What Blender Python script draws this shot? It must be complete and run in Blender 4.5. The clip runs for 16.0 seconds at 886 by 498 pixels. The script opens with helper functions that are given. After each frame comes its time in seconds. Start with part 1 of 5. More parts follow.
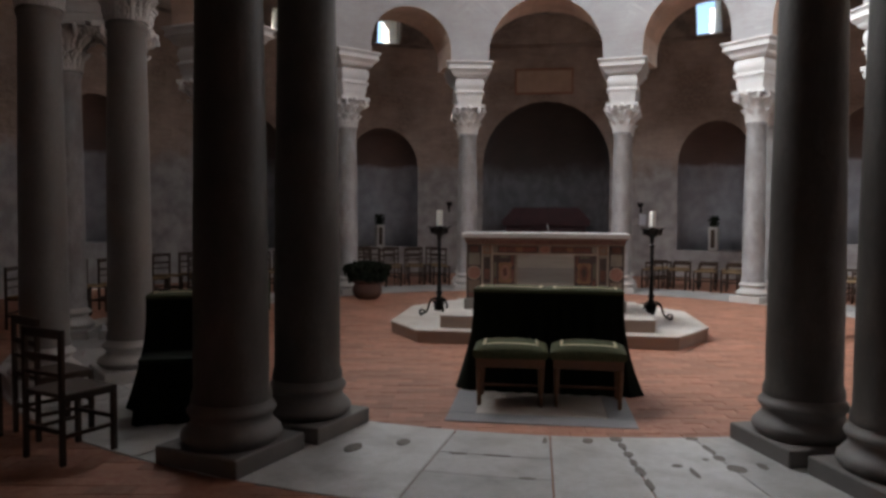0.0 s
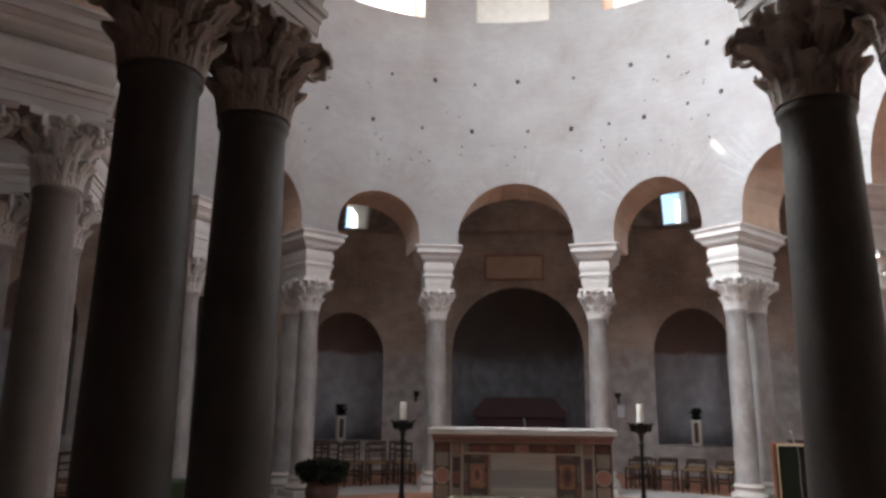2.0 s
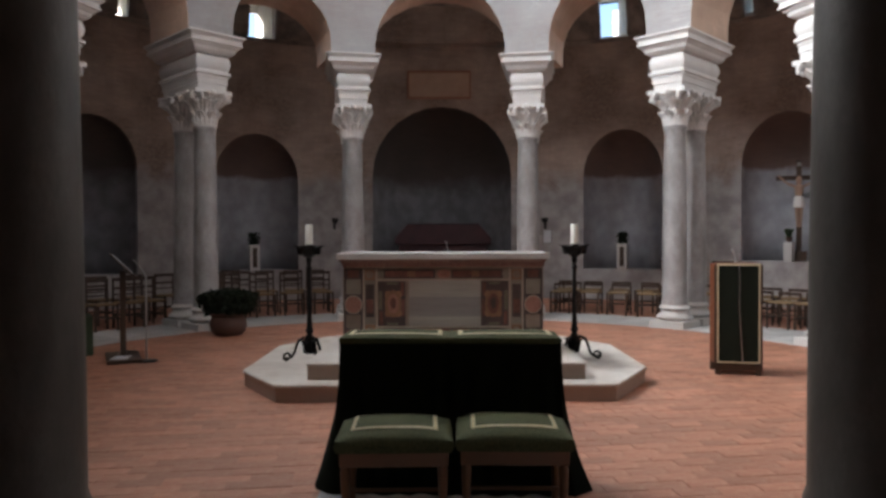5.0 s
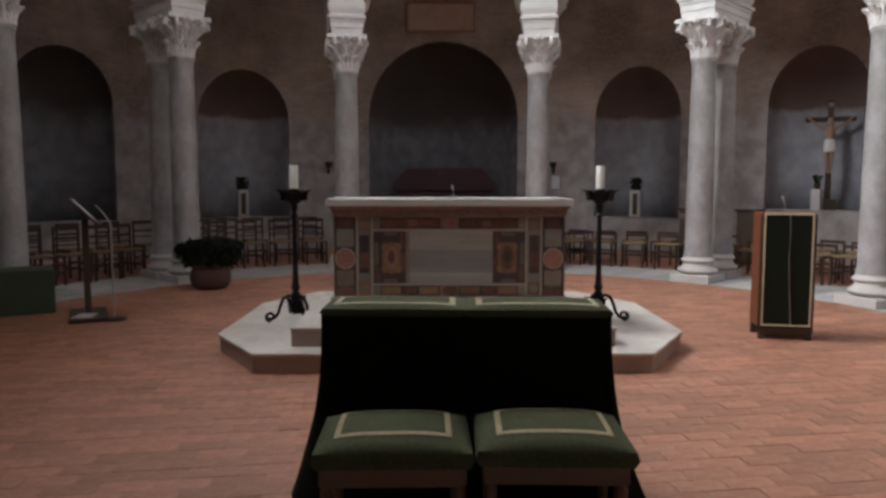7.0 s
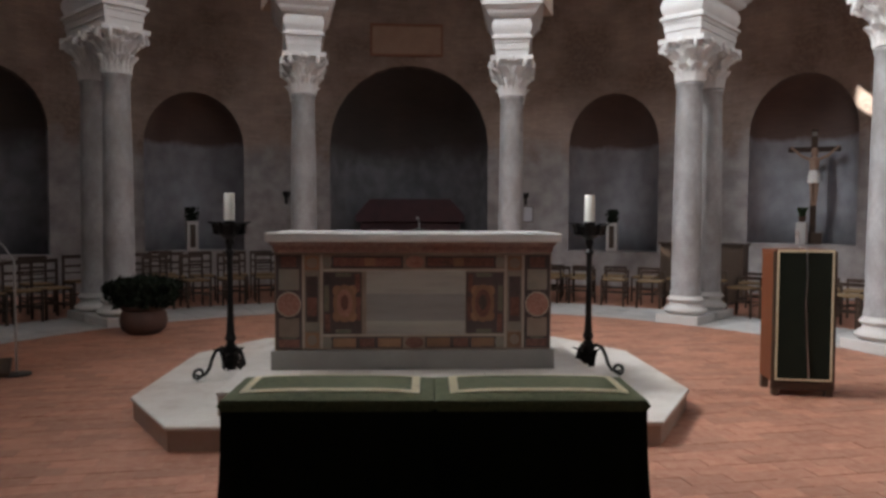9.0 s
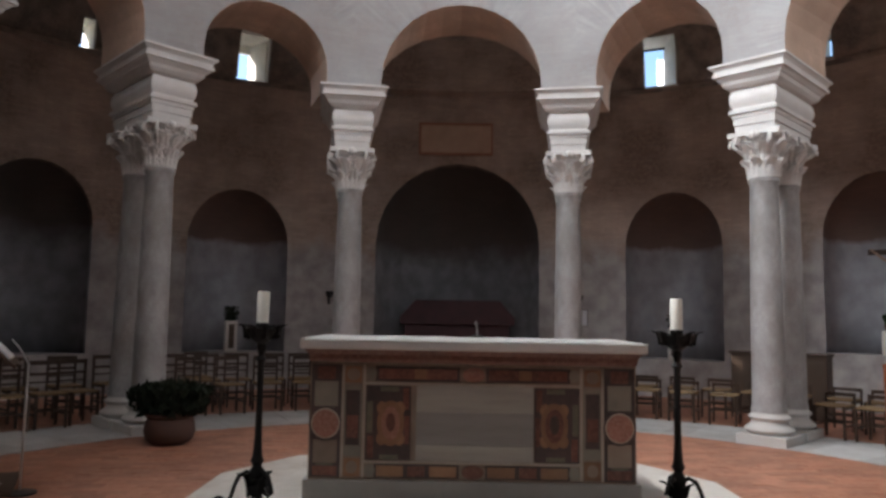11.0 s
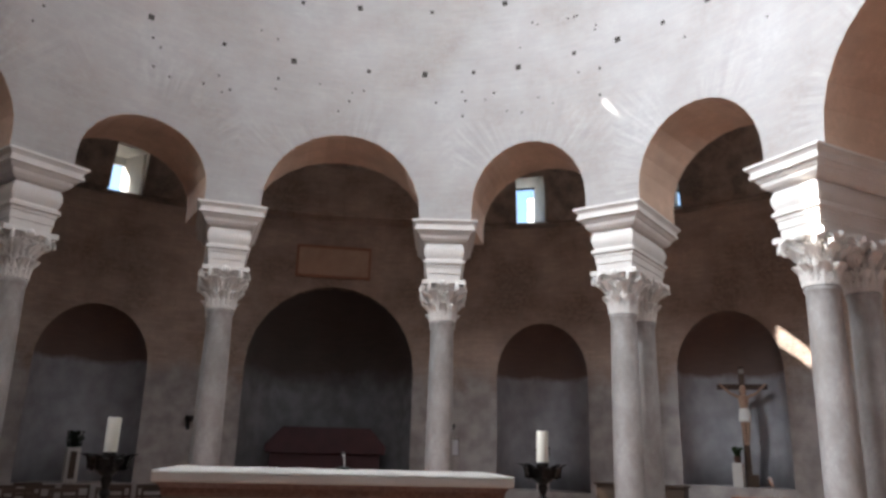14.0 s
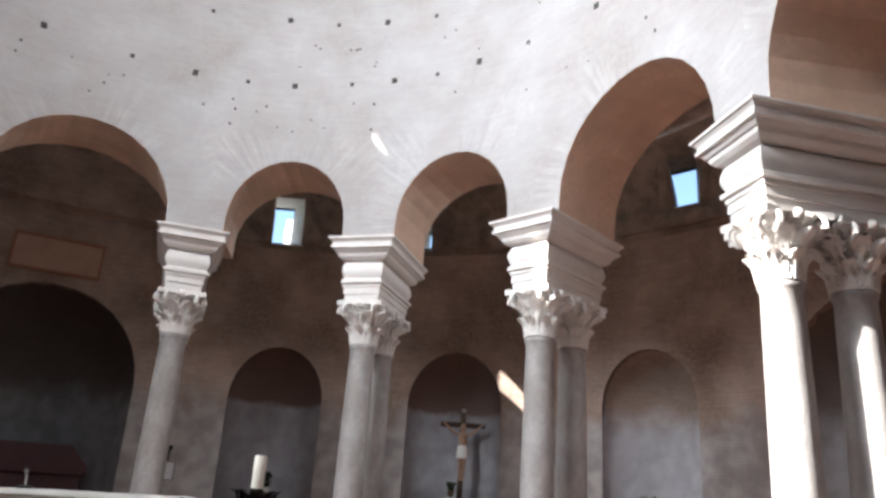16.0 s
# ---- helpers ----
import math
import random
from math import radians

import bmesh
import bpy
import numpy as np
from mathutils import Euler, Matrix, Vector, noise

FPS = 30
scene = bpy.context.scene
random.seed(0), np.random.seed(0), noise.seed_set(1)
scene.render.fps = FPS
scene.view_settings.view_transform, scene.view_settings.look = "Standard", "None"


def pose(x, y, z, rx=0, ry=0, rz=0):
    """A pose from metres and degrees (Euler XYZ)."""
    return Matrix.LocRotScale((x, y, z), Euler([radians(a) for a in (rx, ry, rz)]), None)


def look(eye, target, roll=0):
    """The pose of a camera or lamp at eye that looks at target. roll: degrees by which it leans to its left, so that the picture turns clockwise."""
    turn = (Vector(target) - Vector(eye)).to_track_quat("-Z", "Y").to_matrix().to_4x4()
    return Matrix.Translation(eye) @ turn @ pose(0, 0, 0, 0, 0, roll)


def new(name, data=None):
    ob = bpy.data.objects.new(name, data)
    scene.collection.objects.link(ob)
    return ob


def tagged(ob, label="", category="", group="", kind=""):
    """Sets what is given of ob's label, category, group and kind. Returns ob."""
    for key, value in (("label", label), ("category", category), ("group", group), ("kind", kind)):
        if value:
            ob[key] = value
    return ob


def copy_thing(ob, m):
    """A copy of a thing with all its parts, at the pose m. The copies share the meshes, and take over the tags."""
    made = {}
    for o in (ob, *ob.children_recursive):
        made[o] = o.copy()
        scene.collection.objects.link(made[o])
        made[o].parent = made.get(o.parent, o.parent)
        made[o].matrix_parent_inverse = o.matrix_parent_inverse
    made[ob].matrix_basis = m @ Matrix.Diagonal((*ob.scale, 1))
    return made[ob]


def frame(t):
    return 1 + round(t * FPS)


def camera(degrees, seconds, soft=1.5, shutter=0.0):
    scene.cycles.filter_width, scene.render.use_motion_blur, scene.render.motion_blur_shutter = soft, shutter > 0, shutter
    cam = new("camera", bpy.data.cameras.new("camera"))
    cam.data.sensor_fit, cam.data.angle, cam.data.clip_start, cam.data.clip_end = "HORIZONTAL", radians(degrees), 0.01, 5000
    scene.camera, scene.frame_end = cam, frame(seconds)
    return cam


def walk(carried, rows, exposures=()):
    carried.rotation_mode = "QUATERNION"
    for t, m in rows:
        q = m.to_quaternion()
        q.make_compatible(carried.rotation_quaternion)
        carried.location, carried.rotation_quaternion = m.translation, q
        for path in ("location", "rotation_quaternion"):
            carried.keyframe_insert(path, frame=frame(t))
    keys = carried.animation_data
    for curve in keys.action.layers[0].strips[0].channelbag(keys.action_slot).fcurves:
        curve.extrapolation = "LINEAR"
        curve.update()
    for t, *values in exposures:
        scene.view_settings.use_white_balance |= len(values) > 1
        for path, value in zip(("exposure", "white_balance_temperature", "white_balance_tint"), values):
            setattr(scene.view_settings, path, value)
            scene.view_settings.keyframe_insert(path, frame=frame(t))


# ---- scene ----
# The round church: origin on the floor under the dome, +y towards the apse.
SOFT = 3.0
EXPOSURES = [(0.0, 2.2), (1.0, 2.35), (2.5, 2.5), (4.5, 2.4), (7.0, 2.2), (10.5, 2.2), (12.0, 2.3), (16.0, 2.45)]
cam = camera(62.94, 16.0, soft=SOFT)
# seconds, x, y, z, yaw, pitch, roll
PATH = [
    (0.0, -0.027, -10.556, 1.571, 7.79, -2.43, -0.32),
    (0.5, -0.031, -10.329, 1.567, 5.11, -0.75, -0.50),
    (1.0, -0.044, -10.112, 1.580, 5.42, 3.54, -0.29),
    (1.5, -0.086, -9.845, 1.595, 5.37, 8.90, -0.38),
    (2.0, -0.095, -9.668, 1.627, 5.35, 12.32, -0.60),
    (2.5, -0.077, -9.522, 1.631, 5.06, 13.99, -0.63),
    (3.0, -0.063, -9.329, 1.660, 3.43, 13.04, -0.22),
    (3.5, -0.048, -9.137, 1.676, 1.01, 8.57, 0.59),
    (4.0, -0.039, -8.852, 1.644, -0.27, 4.11, 0.75),
    (4.5, -0.031, -8.598, 1.557, -0.30, 1.28, 0.30),
    (7.0, -0.106, -7.283, 1.504, -0.50, -5.08, -0.05),
    (7.5, -0.088, -7.015, 1.465, -1.73, -3.88, -0.17),
    (8.0, -0.066, -6.771, 1.483, -3.15, -3.11, -0.25),
    (10.5, -0.121, -5.556, 1.516, -2.19, 0.70, -0.22),
    (11.0, -0.175, -5.460, 1.527, 0.21, 5.38, -1.00),
    (11.5, -0.193, -5.408, 1.542, -0.27, 10.06, -1.28),
    (12.0, -0.190, -5.412, 1.544, -0.90, 12.94, -1.35),
    (12.5, -0.180, -5.457, 1.544, -2.01, 14.13, -1.23),
    (13.0, -0.166, -5.470, 1.538, -3.85, 14.54, -1.19),
    (13.5, -0.168, -5.471, 1.536, -6.50, 14.96, -1.36),
    (14.0, -0.162, -5.513, 1.550, -9.75, 15.35, -1.50),
    (14.5, -0.138, -5.516, 1.555, -13.82, 15.97, -2.03),
    (15.0, -0.148, -5.550, 1.559, -18.88, 16.64, -2.80),
    (15.5, -0.137, -5.518, 1.556, -24.69, 17.54, -3.43),
    (16.0, -0.092, -5.502, 1.536, -30.34, 18.46, -3.68),
]
walk(cam, [(t, pose(x, y, z, 90 + pitch, roll, yaw)) for t, x, y, z, yaw, pitch, roll in PATH], EXPOSURES)

# ---------------------------------------------------------------- light
world = bpy.data.worlds.new("sky")
scene.world = world
world.use_nodes = True
wn = world.node_tree.nodes
sky = wn.new("ShaderNodeTexSky")
sky.sky_type = "NISHITA"
sky.sun_disc = False
sky.dust_density, sky.ozone_density = 0.3, 2.5
SUN_WAY = Vector((10.9, -2.2, -7.8)).normalized()
sky.sun_elevation = math.asin(-SUN_WAY.z)
sky.sun_rotation = math.atan2(-SUN_WAY.x, -SUN_WAY.y)
world.node_tree.links.new(sky.outputs[0], wn["Background"].inputs[0])
wn["Background"].inputs[1].default_value = 0.08

sun_data = bpy.data.lights.new("sun", "SUN")
sun_data.energy, sun_data.angle, sun_data.color = 5.0, radians(0.5), (1.0, 0.95, 0.88)
sun = new("sun", sun_data)
sun.matrix_world = look((0, 0, 30), Vector((0, 0, 30)) + SUN_WAY)


def at(az, r, z=0.0):
    """A place by its bearing from the apse's axis, in degrees clockwise, its distance from the centre and its height."""
    a = radians(az)
    return Vector((r * math.sin(a), r * math.cos(a), z))


def facing(az, r, z=0.0):
    """A pose at that place whose +y points away from the centre."""
    return Matrix.Translation(at(az, r, z)) @ Matrix.Rotation(-radians(az), 4, "Z")


# daylight at the clerestory openings, strongest on the side of the sun, some over the entrance
WINDOW_WATTS = 33.0
SUN_AZ = math.degrees(math.atan2(-SUN_WAY.x, -SUN_WAY.y))
for k in range(1, 12):
    lamp = bpy.data.lights.new("window_light", "AREA")
    lamp.shape, lamp.size, lamp.size_y = "RECTANGLE", 1.6, 2.1
    lamp.energy, lamp.color = WINDOW_WATTS * ((0.36 if k in (5, 6, 7) else 0.05) + 4.6 * max(0.0, math.cos(radians(30 * k - SUN_AZ))) ** 5), (0.92, 0.96, 1.0)
    ob = new("window_light", lamp)
    p = at(30 * k, 6.25, 11.2)
    lamp.spread = radians(110)
    ob.matrix_world = look(p, at(30 * k, -3.0, 6.0))

# daylight at the larger windows of the ring aisle
for az_, z_, r_, w_ in ((-24.9, 6.9, 9.85, 4.0), (24.6, 7.0, 9.85, 8.0), (73.0, 7.1, 9.5, 14.0)):
    lamp = bpy.data.lights.new("window_light", "AREA")
    lamp.shape, lamp.size, lamp.size_y = "RECTANGLE", 0.5, 0.8
    lamp.energy, lamp.color, lamp.spread = w_, (0.92, 0.96, 1.0), radians(140)
    ob = new("window_light", lamp)
    ob.matrix_world = look(at(az_, r_, z_), at(az_, 7.0, z_ - 1.6))

# ---------------------------------------------------------------- materials


def material(name, base, rough=0.8, metal=0.0, second=None, third=None, scale=3.0, fine=40.0, bump=0.15, spread=0.25, piece=0.0, stretch=(1, 1, 1), mid=0.5, spec=0.5):
    """Base colour mottled towards `second` in large patches and `third` in small ones, with fine relief; `piece` varies single pieces."""
    m = bpy.data.materials.new(name)
    m.use_nodes = True
    nt = m.node_tree
    b = nt.nodes["Principled BSDF"]
    b.inputs["Roughness"].default_value = rough
    b.inputs["Metallic"].default_value = metal
    b.inputs["Specular IOR Level"].default_value = spec
    second = second or tuple(c * 0.72 for c in base)
    third = third or tuple(c * 0.85 for c in base)
    co = nt.nodes.new("ShaderNodeTexCoord")
    mp = nt.nodes.new("ShaderNodeMapping")
    mp.inputs["Scale"].default_value = stretch
    nt.links.new(co.outputs["Object"], mp.inputs[0])

    def noise_tex(s, detail, rough_):
        n = nt.nodes.new("ShaderNodeTexNoise")
        n.inputs["Scale"].default_value, n.inputs["Detail"].default_value, n.inputs["Roughness"].default_value = s, detail, rough_
        nt.links.new(mp.outputs[0], n.inputs["Vector"])
        return n.outputs["Fac"]

    def ramp(fac, lo, hi):
        r = nt.nodes.new("ShaderNodeMapRange")
        r.inputs[1].default_value, r.inputs[2].default_value = lo, hi
        nt.links.new(fac, r.inputs[0])
        return r.outputs[0]

    def mix(fac, a, c):
        x = nt.nodes.new("ShaderNodeMix")
        x.data_type = "RGBA"
        for sock, v in ((0, fac), (6, a), (7, c)):
            if isinstance(v, tuple):
                x.inputs[sock].default_value = (*v, 1) if len(v) == 3 else v
            elif isinstance(v, float):
                x.inputs[sock].default_value = v
            else:
                nt.links.new(v, x.inputs[sock])
        return x.outputs[2]

    big = ramp(noise_tex(scale, 5, 0.6), mid - spread, mid + spread)
    small = ramp(noise_tex(fine, 6, 0.7), 0.4, 0.75)
    col = mix(small, mix(big, tuple(base), tuple(second)), tuple(third))
    if piece:
        info = nt.nodes.new("ShaderNodeObjectInfo")
        geo = nt.nodes.new("ShaderNodeNewGeometry")
        add = nt.nodes.new("ShaderNodeMath")
        add.operation = "ADD"
        nt.links.new(info.outputs["Random"], add.inputs[0])
        nt.links.new(geo.outputs["Random Per Island"], add.inputs[1])
        fr = nt.nodes.new("ShaderNodeMath")
        fr.operation = "FRACT"
        nt.links.new(add.outputs[0], fr.inputs[0])
        hsv = nt.nodes.new("ShaderNodeHueSaturation")
        r = nt.nodes.new("ShaderNodeMapRange")
        r.inputs[3].default_value, r.inputs[4].default_value = 1 - piece, 1 + piece
        nt.links.new(fr.outputs[0], r.inputs[0])
        nt.links.new(r.outputs[0], hsv.inputs["Value"])
        nt.links.new(col, hsv.inputs["Color"])
        col = hsv.outputs[0]
    nt.links.new(col, b.inputs["Base Color"])
    bp = nt.nodes.new("ShaderNodeBump")
    bp.inputs["Strength"].default_value, bp.inputs["Distance"].default_value = bump, 0.02
    nt.links.new(noise_tex(fine * 0.6, 8, 0.65), bp.inputs["Height"])
    nt.links.new(bp.outputs[0], b.inputs["Normal"])
    return m


def brickwork(name, base, second, mortar, brick=(0.28, 0.055), rough=0.9, bump=0.4, blend=0.6, low=None, spread=0.25):
    """Courses of thin bricks round a curved wall, under worn plaster; `low`: a rendered band below that height."""
    m = material(name, base, rough, second=second, scale=0.8, fine=14, bump=0.2, spread=spread)
    nt = m.node_tree
    b = nt.nodes["Principled BSDF"]
    co = nt.nodes.new("ShaderNodeUVMap")
    br = nt.nodes.new("ShaderNodeTexBrick")
    br.inputs["Scale"].default_value = 1.0
    br.inputs["Brick Width"].default_value, br.inputs["Row Height"].default_value = brick
    br.inputs["Mortar Size"].default_value = 0.008
    br.inputs["Mortar Smooth"].default_value = 0.4
    nt.links.new(co.outputs[0], br.inputs["Vector"])
    br.inputs["Color1"].default_value = (1.12, 1.1, 1.08, 1)
    br.inputs["Color2"].default_value = (0.8, 0.82, 0.84, 1)
    br.inputs["Mortar"].default_value = (*mortar, 1)
    x = nt.nodes.new("ShaderNodeMix")
    x.data_type, x.blend_type = "RGBA", "MULTIPLY"
    x.inputs[0].default_value = blend
    old = b.inputs["Base Color"].links[0].from_socket
    nt.links.new(old, x.inputs[6])
    nt.links.new(br.outputs["Color"], x.inputs[7])
    out = x.outputs[2]
    if low:
        sep = nt.nodes.new("ShaderNodeSeparateXYZ")
        tc = nt.nodes.new("ShaderNodeTexCoord")
        nt.links.new(tc.outputs["Object"], sep.inputs[0])
        n = nt.nodes.new("ShaderNodeTexNoise")
        n.inputs["Scale"].default_value, n.inputs["Detail"].default_value = 1.6, 9
        nt.links.new(tc.outputs["Object"], n.inputs["Vector"])
        ad = nt.nodes.new("ShaderNodeMath")
        ad.operation = "MULTIPLY_ADD"
        ad.inputs[1].default_value = low[3]
        nt.links.new(n.outputs["Fac"], ad.inputs[0])
        nt.links.new(sep.outputs["Z"], ad.inputs[2])
        mr = nt.nodes.new("ShaderNodeMapRange")
        mr.inputs[1].default_value, mr.inputs[2].default_value = low[0] + low[3] / 2 + low[4], low[0] + low[3] / 2
        nt.links.new(ad.outputs[0], mr.inputs[0])
        y = nt.nodes.new("ShaderNodeMix")
        y.data_type = "RGBA"
        nt.links.new(mr.outputs[0], y.inputs[0])
        nt.links.new(out, y.inputs[6])
        pl = nt.nodes.new("ShaderNodeMix")
        pl.data_type = "RGBA"
        pl.inputs[6].default_value, pl.inputs[7].default_value = (*low[1], 1), (*low[2], 1)
        n2 = nt.nodes.new("ShaderNodeTexNoise")
        n2.inputs["Scale"].default_value, n2.inputs["Detail"].default_value = 3.2, 10
        nt.links.new(tc.outputs["Object"], n2.inputs["Vector"])
        r2 = nt.nodes.new("ShaderNodeMapRange")
        r2.inputs[1].default_value, r2.inputs[2].default_value = 0.35, 0.65
        nt.links.new(n2.outputs["Fac"], r2.inputs[0])
        nt.links.new(r2.outputs[0], pl.inputs[0])
        nt.links.new(pl.outputs[2], y.inputs[7])
        out = y.outputs[2]
    nt.links.new(out, b.inputs["Base Color"])
    bp = nt.nodes.new("ShaderNodeBump")
    bp.inputs["Strength"].default_value, bp.inputs["Distance"].default_value = bump, 0.012
    nt.links.new(br.outputs["Fac"], bp.inputs["Height"])
    bp.invert = True
    prev = b.inputs["Normal"].links[0].from_socket
    nt.links.new(prev, bp.inputs["Normal"])
    nt.links.new(bp.outputs[0], b.inputs["Normal"])
    return m


LIMEWASH = brickwork("limewashed_brick", (0.41, 0.403, 0.405), (0.30, 0.27, 0.258), (0.90, 0.90, 0.90), blend=0.22, bump=0.16, spread=0.16)
nt = LIMEWASH.node_tree
pb = nt.nodes["Principled BSDF"]
fu = nt.nodes.new("ShaderNodeUVMap")
fu.uv_map = "fan"
fb = nt.nodes.new("ShaderNodeTexNoise")
fb.inputs["Scale"].default_value, fb.inputs["Detail"].default_value = 1.0, 3
fm = nt.nodes.new("ShaderNodeMapping")
fm.inputs["Scale"].default_value = (13, 1.1, 1)
nt.links.new(fu.outputs[0], fm.inputs[0])
nt.links.new(fm.outputs[0], fb.inputs["Vector"])
fs = nt.nodes.new("ShaderNodeSeparateXYZ")
nt.links.new(fu.outputs[0], fs.inputs[0])
mk = nt.nodes.new("ShaderNodeMapRange")
mk.inputs[1].default_value, mk.inputs[2].default_value = 2.5, 1.5
nt.links.new(fs.outputs["Y"], mk.inputs[0])
lo = nt.nodes.new("ShaderNodeMapRange")
lo.inputs[1].default_value, lo.inputs[2].default_value, lo.inputs[3].default_value, lo.inputs[4].default_value = 0.40, 0.74, 0.92, 1.19
nt.links.new(fb.outputs["Fac"], lo.inputs[0])
wn_ = nt.nodes.new("ShaderNodeTexNoise")
wn_.inputs["Scale"].default_value, wn_.inputs["Detail"].default_value = 1.1, 4
wc = nt.nodes.new("ShaderNodeTexCoord")
nt.links.new(wc.outputs["Object"], wn_.inputs["Vector"])
wr = nt.nodes.new("ShaderNodeMapRange")
wr.inputs[1].default_value, wr.inputs[2].default_value = 0.46, 0.66
nt.links.new(wn_.outputs["Fac"], wr.inputs[0])
wm = nt.nodes.new("ShaderNodeMath")
wm.operation = "MULTIPLY"
nt.links.new(wr.outputs[0], wm.inputs[0])
nt.links.new(mk.outputs[0], wm.inputs[1])
mm = nt.nodes.new("ShaderNodeMix")
mm.data_type, mm.blend_type = "RGBA", "MULTIPLY"
nt.links.new(wm.outputs[0], mm.inputs[0])
nt.links.new(pb.inputs["Base Color"].links[0].from_socket, mm.inputs[6])
nt.links.new(lo.outputs[0], mm.inputs[7])
nt.links.new(mm.outputs[2], pb.inputs["Base Color"])
fbp = nt.nodes.new("ShaderNodeBump")
fbp.inputs["Distance"].default_value = 0.015
ml = nt.nodes.new("ShaderNodeMath")
ml.operation = "MULTIPLY"
ml.inputs[1].default_value = 0.55
nt.links.new(wm.outputs[0], ml.inputs[0])
nt.links.new(ml.outputs[0], fbp.inputs["Strength"])
nt.links.new(fb.outputs["Fac"], fbp.inputs["Height"])
nt.links.new(pb.inputs["Normal"].links[0].from_socket, fbp.inputs["Normal"])
nt.links.new(fbp.outputs[0], pb.inputs["Normal"])
DOME = material("dome_plaster", (0.58, 0.56, 0.54), 0.9, second=(0.50, 0.47, 0.45), scale=0.7, fine=14)
SOFFIT = material("soffit_plaster", (0.68, 0.49, 0.375), 0.9, second=(0.40, 0.28, 0.21), third=(0.55, 0.40, 0.31), scale=1.5, fine=12, bump=0.3, spread=0.2, mid=0.56)
BROWN_WALL = brickwork("brown_brick", (0.50, 0.39, 0.33), (0.25, 0.185, 0.152), (0.72, 0.70, 0.68), blend=0.55, bump=0.5, spread=0.12, low=(2.7, (0.42, 0.39, 0.38), (0.27, 0.245, 0.24), 1.6, 0.5))
VAULT = material("vault_mosaic", (0.34, 0.28, 0.235), 0.8, second=(0.13, 0.105, 0.095), scale=2.6, fine=30, bump=0.2, spread=0.12)
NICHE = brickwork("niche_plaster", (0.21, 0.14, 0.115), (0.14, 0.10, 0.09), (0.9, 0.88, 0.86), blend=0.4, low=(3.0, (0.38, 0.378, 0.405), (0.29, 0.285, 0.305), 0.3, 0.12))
# Paler niche plaster for the sunny side, with the sunlight painted in.
NICHE_SUNNY = brickwork("sunlit_niche_plaster", (0.40, 0.31, 0.26), (0.20, 0.15, 0.125), (0.9, 0.88, 0.86), blend=0.5, low=(2.75, (0.46, 0.455, 0.485), (0.36, 0.35, 0.375), 0.7, 0.5))
# Darker niche plaster for deep recesses, their shade put into the colour.
NICHE_SHADED = brickwork("shaded_niche_plaster", (0.105, 0.086, 0.077), (0.07, 0.058, 0.054), (0.9, 0.88, 0.86), blend=0.4, low=(2.7, (0.23, 0.23, 0.245), (0.16, 0.16, 0.17), 0.5, 0.5))
MARBLE = material("white_marble", (0.62, 0.60, 0.58), 0.55, second=(0.48, 0.45, 0.42), third=(0.55, 0.53, 0.50), scale=2.2, fine=18, bump=0.12)
MARBLE_DARKER = material("darker_marble", (0.19, 0.172, 0.16), 0.6, second=(0.12, 0.107, 0.098), third=(0.155, 0.14, 0.13), scale=3.0, fine=24, bump=0.15)
STONE_WHITE = material("impost_marble", (0.74, 0.725, 0.71), 0.7, second=(0.56, 0.52, 0.49), scale=1.6, fine=22, bump=0.2)
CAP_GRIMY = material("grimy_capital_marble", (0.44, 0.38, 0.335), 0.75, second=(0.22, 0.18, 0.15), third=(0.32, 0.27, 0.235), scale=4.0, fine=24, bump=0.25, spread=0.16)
GRANITE = material("grey_granite", (0.42, 0.41, 0.41), 0.55, second=(0.25, 0.232, 0.222), third=(0.30, 0.285, 0.28), scale=3.4, fine=36, bump=0.22, stretch=(1, 1, 0.55), spread=0.11)
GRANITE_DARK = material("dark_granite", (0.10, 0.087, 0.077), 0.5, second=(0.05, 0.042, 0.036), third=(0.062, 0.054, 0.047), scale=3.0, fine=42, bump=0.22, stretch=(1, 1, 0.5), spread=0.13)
# Granite of the rear columns, darkened to paint in their shade.
GRANITE_SHADED = material("shaded_granite", (0.29, 0.27, 0.255), 0.55, second=(0.20, 0.18, 0.165), third=(0.21, 0.195, 0.18), scale=2.6, fine=45, bump=0.12, stretch=(1, 1, 0.45))
TERRACOTTA = material("terracotta_tile", (0.39, 0.163, 0.100), 0.6, second=(0.295, 0.112, 0.066), third=(0.44, 0.235, 0.155), scale=0.9, fine=14, bump=0.15, piece=0.18, spread=0.14)
MORTAR = material("floor_mortar", (0.36, 0.20, 0.145), 0.9, scale=4, fine=50)
SLAB = material("marble_slab", (0.52, 0.51, 0.50), 0.42, second=(0.30, 0.285, 0.27), third=(0.43, 0.42, 0.40), scale=2.6, fine=14, bump=0.12, piece=0.16, mid=0.58, spread=0.12)
CHIP = material("dark_joint_mortar", (0.24, 0.215, 0.19), 0.9, scale=6, fine=60)
SLAB_GREY = material("grey_slab", (0.30, 0.30, 0.31), 0.45, scale=2.5, fine=20, piece=0.1)
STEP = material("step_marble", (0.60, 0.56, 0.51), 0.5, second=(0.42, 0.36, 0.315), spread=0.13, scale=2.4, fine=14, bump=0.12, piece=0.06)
# Riser colour has the shade on the step sides painted into it.
STEP_SIDE_SHADED = material("shaded_step_riser", (0.40, 0.30, 0.24), 0.6, second=(0.32, 0.23, 0.19), scale=2.6, fine=26)
VELVET = material("green_velvet", (0.072, 0.080, 0.038), 0.8, second=(0.036, 0.043, 0.020), third=(0.105, 0.108, 0.056), scale=5, fine=60, bump=0.1, spec=0.2)
